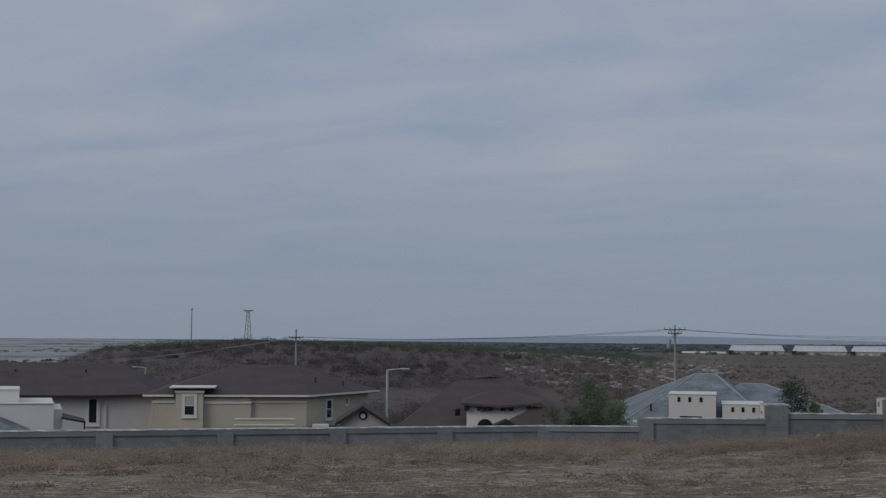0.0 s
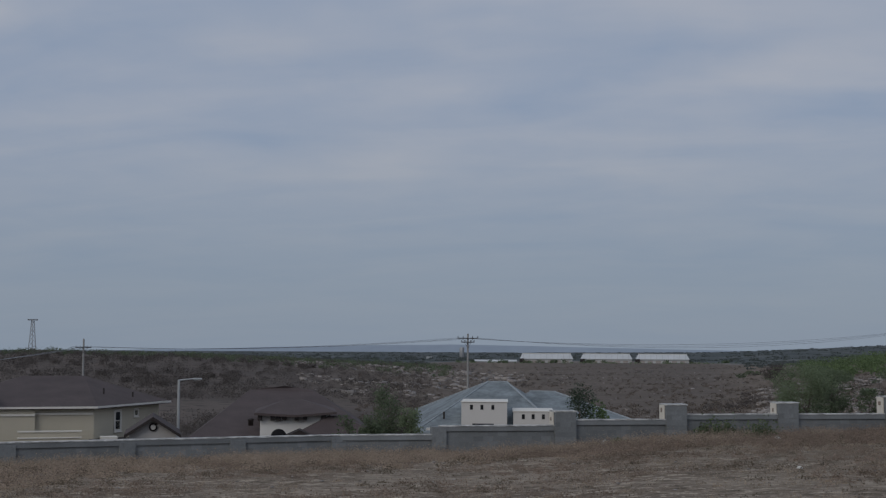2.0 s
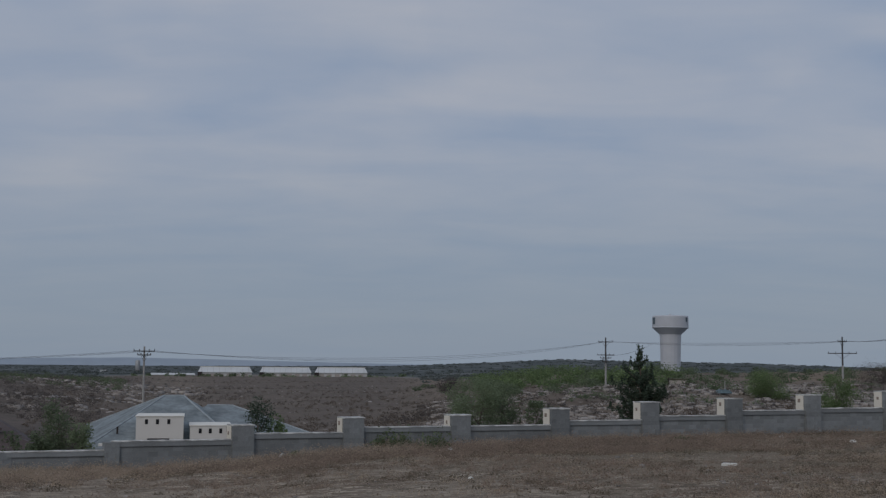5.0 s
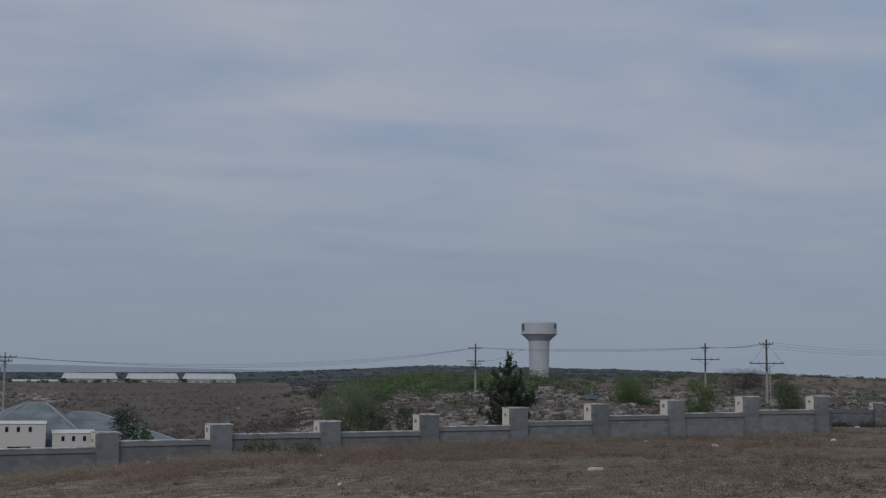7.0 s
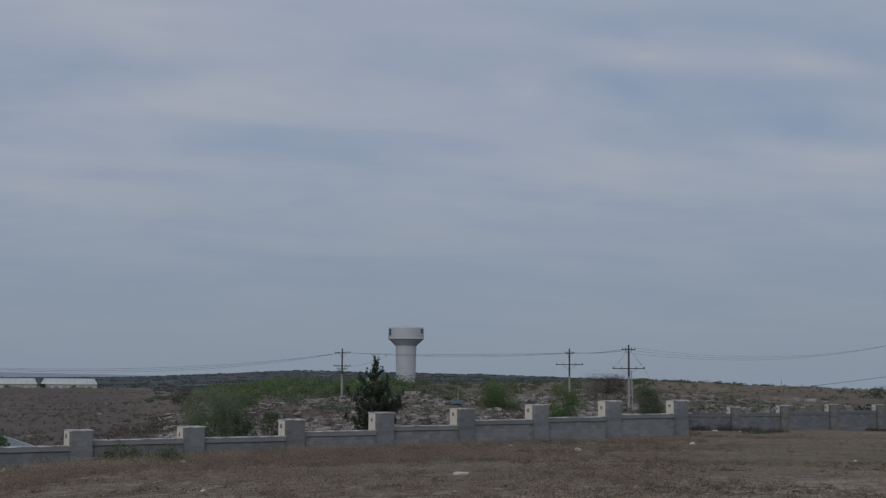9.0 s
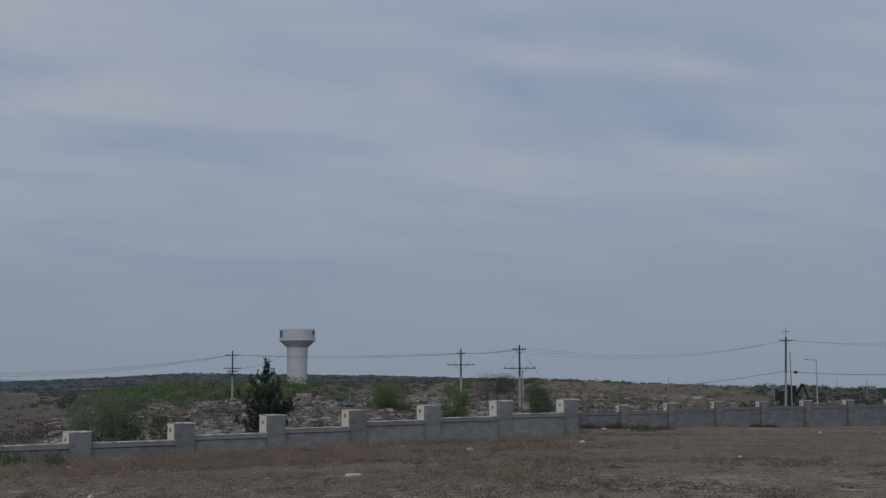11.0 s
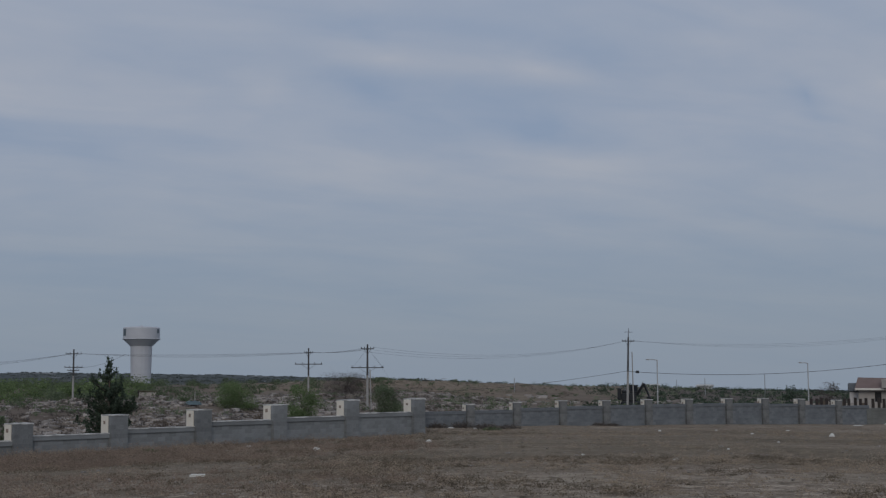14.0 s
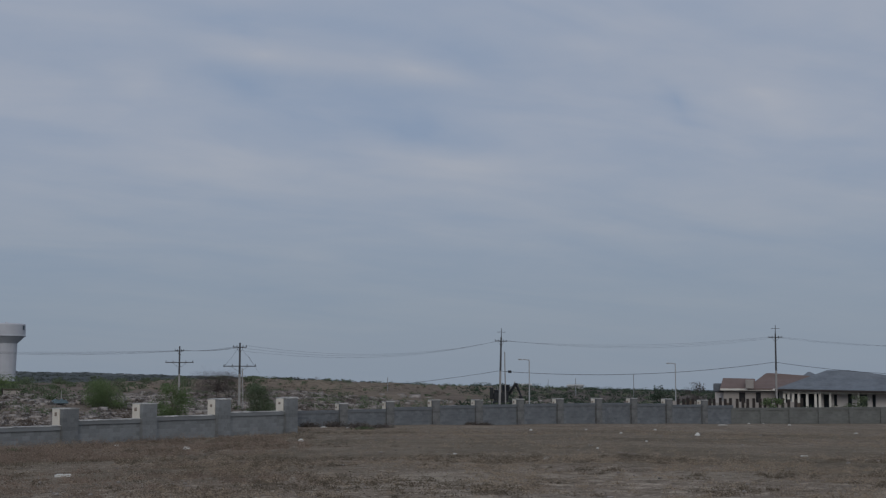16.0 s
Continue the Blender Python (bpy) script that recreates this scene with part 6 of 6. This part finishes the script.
clumps("dead_weeds", "brown matted weed clumps scattered over the open lot", TUFT, 1200, VIEW, (22, 95), (0.14, 0.46), 55, 0.022, 92, keep=lambda a, d, x, y: (lumps(x, y, 46, 3.0) + 0.6 * lumps(x, y, 47, 0.9) > 0.12) & (a < 50))
clumps("dead_weeds", "rusty weed clumps scattered over the open lot", BROWNWEED, 2400, (-21, 44), (24, 62), (0.16, 0.5), 55, 0.022, 94, keep=lambda a, d, x, y: lumps(x, y, 56, 4.0) + 0.6 * lumps(x, y, 57, 1.2) > 0.05)
clumps("dead_weeds", "dark dead tufts standing in the rusty weeds", TUFT, 900, (-21, 44), (30, 70), (0.2, 0.6), 60, 0.026, 95, keep=lambda a, d, x, y: (d > wall_distance(a) * 0.66) & (lumps(x, y, 58, 2.4) + 0.7 * lumps(x, y, 59, 0.9) > 0.2))
clumps("dead_weeds", "brown tufts thick on the level end of the lot", TUFT, 900, (36, 72), (22, 46), (0.10, 0.40), 55, 0.018, 96, keep=lambda a, d, x, y: lumps(x, y, 60, 2.2) + 0.7 * lumps(x, y, 61, 0.8) > 0.12)
clumps("dead_weeds", "straw tufts thick on the level end of the lot", DRYGRASS, 1300, (36, 72), (22, 46), (0.10, 0.40), 50, 0.018, 97, keep=lambda a, d, x, y: lumps(x, y, 62, 2.6) + 0.7 * lumps(x, y, 63, 0.8) > 0.05)
clumps("dead_weeds", "pale straw-coloured weed clumps over the open lot", DRYGRASS, 1800, VIEW, (22, 90), (0.14, 0.45), 50, 0.020, 93, keep=lambda a, d, x, y: lumps(x, y, 48, 2.6) + 0.6 * lumps(x, y, 49, 0.8) > 0.05)
grass("weeds", "brown dry weeds across the level lot", BROWNWEED, 26000, (24, 72), (24, 130), (0.02, 0.06), 5, 83, keep=lambda a, d, x, y: lumps(x, y, 25, 7) + lumps(x, y, 27, 1.2) > 0.0)
grass("wall_weeds", "tall dry weeds at the foot of the wall", DRYGRASS, 15000, (-21, 44), (46, 78), (0.05, 0.18), 6, 84, keep=lambda a, d, x, y: (d > wall_distance(a) - 1.8) & (lumps(x, y, 26, 3) > -0.2), slim=0.03)
grass("wall_weeds", "thin tall dry grass standing before the wall", DRYGRASS, 17000, (-21, 36), (44, 74), (0.14, 0.46), 7, 88, keep=lambda a, d, x, y: (d > wall_distance(a) - 4.2) & (lumps(x, y, 38, 2.2) + 0.6 * lumps(x, y, 39, 0.7) > -0.05), slim=0.0)



def lot_distance(az, el):
    """How far off the lot's surface is met at that heading and depth of view."""
    d = np.arange(18, float(wall_distance(az)) - 0.4, 0.1)
    hit = np.nonzero((terrain(np.full_like(d, az), d) - EYE) / d >= math.tan(radians(el)))[0]
    return float(d[hit[0]]) if len(hit) else float(d[-1])


def weed(az, el, w, h, seed, material=None, label="low green weed clump at the foot of the wall"):
    d = lot_distance(az, el)
    rnd = np.random.default_rng(seed)
    p = P(az, d, 0); g = at_ground(az, d)
    t = thing("weed_clump", pose(p.x, p.y, g, 0, 0, 0), label, "weeds", group="weed clumps")
    n = 700
    pts = np.stack([rnd.normal(size=n) * w * 0.28, rnd.normal(size=n) * 0.25, np.abs(rnd.normal(size=n)) * h * 0.42], -1)
    ob = new("leaves", leaf_mesh("leaves", pts, 0.06, material or GREENWEED, rnd)); ob.parent = t
    stems = bmesh.new()
    for _ in range(14):
        b = rnd.normal() * w * 0.2
        rod((b, 0, -0.02), (b + rnd.normal() * 0.1, rnd.normal() * 0.1, h * rnd.uniform(0.5, 0.9)), 0.008, 0.004, 4, stems)
    part("stems", stems, REDGRASS, t)


for k, (az, el, w, h) in enumerate(((19.6, -3.55, 0.9, 0.62), (20.3, -3.55, 1.3, 0.78), (21.85, -3.58, 1.15, 0.68), (16.0, -3.9, 0.4, 0.2), (32.1, -3.05, 0.4, 0.14), (46.2, -2.2, 1.0, 0.16))):
    weed(az, el, w, h, 90 + k)


# dark leaf heaps stand in for a low soil bank and black debris
for k, (az, el, w, h) in enumerate(((43.9, -2.10, 1.4, 0.35), (44.9, -2.08, 2.2, 0.45), (45.9, -2.12, 2.2, 0.35), (46.8, -2.14, 2.0, 0.25), (50.7, -1.99, 1.0, 0.25), (51.2, -1.99, 0.8, 0.2))):
    weed(az, el, w, h, 130 + k, BRUSHDARK, "dark heap standing in for soil bank and debris at the far wall")


def scrap(az, el, w, deep, h, label, seed, bent=0.0):
    """A crumpled piece of white rubbish lying on the lot."""
    d = lot_distance(az, el)
    rnd = random.Random(seed)
    p = P(az, d, 0); g = at_ground(az, d)
    bm = bmesh.new()
    bmesh.ops.create_grid(bm, x_segments=7, y_segments=5, size=0.5)
    for v in bm.verts:
        edge = max(abs(v.co.x), abs(v.co.y)) * 2
        v.co = Vector((v.co.x * w * rnd.uniform(0.9, 1.1), v.co.y * deep * rnd.uniform(0.9, 1.1), h * (1.05 - edge ** 3) * rnd.uniform(0.55, 1.0) + bent * max(0.0, v.co.x) ** 2 * 4))
    r = bmesh.ops.extrude_face_region(bm, geom=bm.faces[:])
    for v in [e for e in r["geom"] if isinstance(e, bmesh.types.BMVert)]:
        v.co.z = min(v.co.z, 0.0) - 0.02 if bent == 0 else v.co.z - 0.03
    bmesh.ops.recalc_face_normals(bm, faces=bm.faces)
    me = bpy.data.meshes.new("litter"); bm.to_mesh(me); bm.free(); me.materials.append(LITTER)
    ob = new("litter", me)
    ob.matrix_world = pose(p.x, p.y, g + 0.03, 0, 0, -az + rnd.uniform(-20, 20))
    return tagged(ob, label, "litter", group="scattered litter")


BITS = ((36.05, -2.87, .38, .3, .10), (38.85, -3.01, .40, .3, .13), (43.55, -2.70, .36, .3, .13), (44.48, -2.12, .9, .35, .12), (45.5, -2.14, .6, .35, .10),
        (22.45, -3.62, .42, .3, .14), (53.17, -2.24, .35, .3, .22), (55.47, -2.20, .3, .3, .1), (56.91, -2.34, .36, .3, .14), (58.32, -2.20, .45, .3, .14),
        (57.95, -2.67, .22, .2, .08), (55.94, -2.98, .2, .2, .08), (53.81, -3.42, .3, .24, .10), (63.73, -1.95, .5, .4, .2), (62.12, -1.91, .5, .4, .2),
        (62.7, -1.90, .4, .4, .15), (61.07, -1.97, 1.6, .5, .1), (66.32, -2.26, .5, .3, .12), (64.28, -3.20, .5, .3, .05), (49.98, -3.24, .2, .2, .07), (23.3, -4.76, .16, .14, .05))
for k, (az, el, w, deep, h) in enumerate(BITS):
    near_weeds = az < 44
    scrap(az, el, w * (0.72 if near_weeds else 0.5), deep * 0.5, h * (0.9 if near_weeds else 0.4), "crumpled scrap of white litter on the dry lot", 200 + k)
scrap(60.05, -2.41, .26, .24, .17, "bulging white plastic bag on the dry lot", 230)
d = lot_distance(15.28, -4.0)
p = P(15.28, d, 0)
t = thing("plastic_scrap", pose(p.x, p.y, at_ground(15.28, d), 0, 0, -15), "bent white plastic scrap standing in weeds", "litter")
part("foot", box(-0.16, 0.05, -0.05, 0.05, -0.01, 0.06, 0.015), LITTER, t)
part("upright", rod((0.02, 0, 0.02), (0.11, 0, 0.24), 0.045, 0.035, 8), LITTER, t)
part("hooked_tip", rod((0.11, 0, 0.23), (0.19, 0, 0.25), 0.035, 0.02, 8), LITTER, t)

# the long pale block lying on the lot
d = lot_distance(34.0, -4.03)
p = P(34.0, d, 0)
t = thing("foam_block", pose(p.x, p.y, at_ground(34.0, d), 0, 1.5, -34 + 8), "long broken white foam block on dry grass", "block")
part("body", box(-0.18, 0.18, -0.06, 0.06, -0.03, 0.07, 0.015), LITTER, t)
part("broken_end", box(-0.225, -0.176, -0.05, 0.04, -0.03, 0.05, 0.01), LITTER, t)
# a leaning slab by the wall
d = lot_distance(-16.85, -4.75)
p = P(-16.85, d, 0)
t = thing("rubble_slab", pose(p.x, p.y, at_ground(-16.85, d), 0, -22, 14), "grey broken concrete slab leaning in weeds", "slab")
part("body", box(-0.32, 0.34, -0.12, 0.14, -0.06, 0.16, 0.03), BLOCK, t)
# blue tarpaulin heap on the stony slope
p = P(33.75, 150, 0)
t = thing("tarpaulin", pose(p.x, p.y, at_ground(33.75, 150) + 0.1, 0, 0, -33), "faded blue tarpaulin over a low heap", "tarpaulin")
bm = bmesh.new(); bmesh.ops.create_grid(bm, x_segments=12, y_segments=6, size=0.5)
for v in bm.verts:
    v.co = Vector((v.co.x * 2.0, v.co.y * 1.4, 0.4 * (1 - (2 * max(abs(v.co.x), abs(v.co.y))) ** 4) * random.uniform(0.45, 1.2)))
part("sheet", bm, BLUECLOTH, t)
part("pole", rod((0.2, 0.3, 0), (0.2, 0.3, 1.3), 0.06, 0.05, 6), POLEWOOD, t)


def excavator():
    az, d = 52.0, 176
    p = P(az, d, 0)
    t = thing("excavator", pose(p.x, p.y, at_ground(az, d), 0, 0, -az) @ Matrix.Scale(0.8, 4), "dark excavator with folded boom behind the far wall", "excavator")
    for y in (-0.9, 0.9):
        tr = part("track", box(-1.6, 1.6, y - 0.28, y + 0.28, 0, 0.8, 0.2), MACHINE, t)
        for k in range(5):
            part("roller", rod((-1.2 + k * 0.6, y - 0.31, 0.3), (-1.2 + k * 0.6, y + 0.31, 0.3), 0.2, sides=12), MACHINE, tr)
    part("body", box(-1.5, 0.9, -1.1, 1.1, 0.85, 2.1, 0.1), MACHINE, t)
    cab = part("cab", box(-0.2, 1.1, -1.1, 0.0, 2.1, 3.3, 0.08), MACHINE, t)
    part("pane", box(0.0, 0.95, -1.13, -1.09, 2.4, 3.15), GLASS, cab)
    part("counterweight", box(-2.1, -1.5, -1.0, 1.0, 1.0, 2.9, 0.12), MACHINE, t)
    bm = rod((0.9, 0.2, 1.7), (2.1, 0.2, 3.6), 0.26, 0.22, 8)
    part("boom", bm, MACHINE, t)
    part("stick", rod((2.1, 0.2, 3.6), (2.9, 0.2, 1.6), 0.22, 0.14, 8), MACHINE, t)
    part("ram", rod((1.2, 0.2, 2.5), (2.0, 0.2, 3.9), 0.08, 0.06, 8), GALV, t)
    part("engine_cover", box(-1.45, -0.3, -1.0, 1.0, 2.1, 2.55, 0.1), MACHINE, t)
    part("exhaust", rod((-0.9, 0.5, 2.5), (-0.9, 0.5, 3.1), 0.07, 0.07, 8), GALV, t)
    part("cab_roof", box(-0.3, 1.2, -1.15, 0.05, 3.3, 3.38, 0.03), MACHINE, cab)
    part("bucket", box(2.6, 3.2, -0.3, 0.7, 0.9, 1.6, 0.12), MACHINE, t)


excavator()


# ---- the last hills, far behind everything, with haze painted into their blue colour ----
def distant_hills():
    az = np.arange(-40, 92, 0.2)
    x = np.radians(az) * 4820
    top = np.interp(az, (-40, -6, 2, 9, 13, 18, 24, 36, 92), (-0.16, -0.14, 0.08, 0.22, 0.15, 0.06, -0.05, -0.45, -0.66)) + 0.05 * lumps(x, x * 0, 40, 420) + 0.02 * lumps(x, x * 0, 41, 120)
    rows = []
    for f, d in ((0.0, 4700), (0.35, 4780), (0.8, 4860), (1.0, 4900)):
        el = -0.7 + (top + 0.7) * f
        rows.append(np.stack([d * np.sin(np.radians(az)), d * np.cos(np.radians(az)), EYE + d * np.tan(np.radians(el))], -1))
    n = len(az)
    k = np.arange(n - 1)
    faces = np.vstack([np.stack([r * n + k, r * n + k + 1, (r + 1) * n + k + 1, (r + 1) * n + k], -1) for r in range(3)])
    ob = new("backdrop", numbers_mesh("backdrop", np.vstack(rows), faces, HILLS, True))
    tagged(ob, "low hills along the horizon, coloured blue-grey as through haze", "hills", kind="structure")


# pale blue-grey: the distance haze is part of this base colour
HILLS = mat("haze_tinted_hills", (0.262, 0.302, 0.350), vary=0.08, scale=0.004, grain=0.02, bump=0, second=(0.205, 0.240, 0.284))
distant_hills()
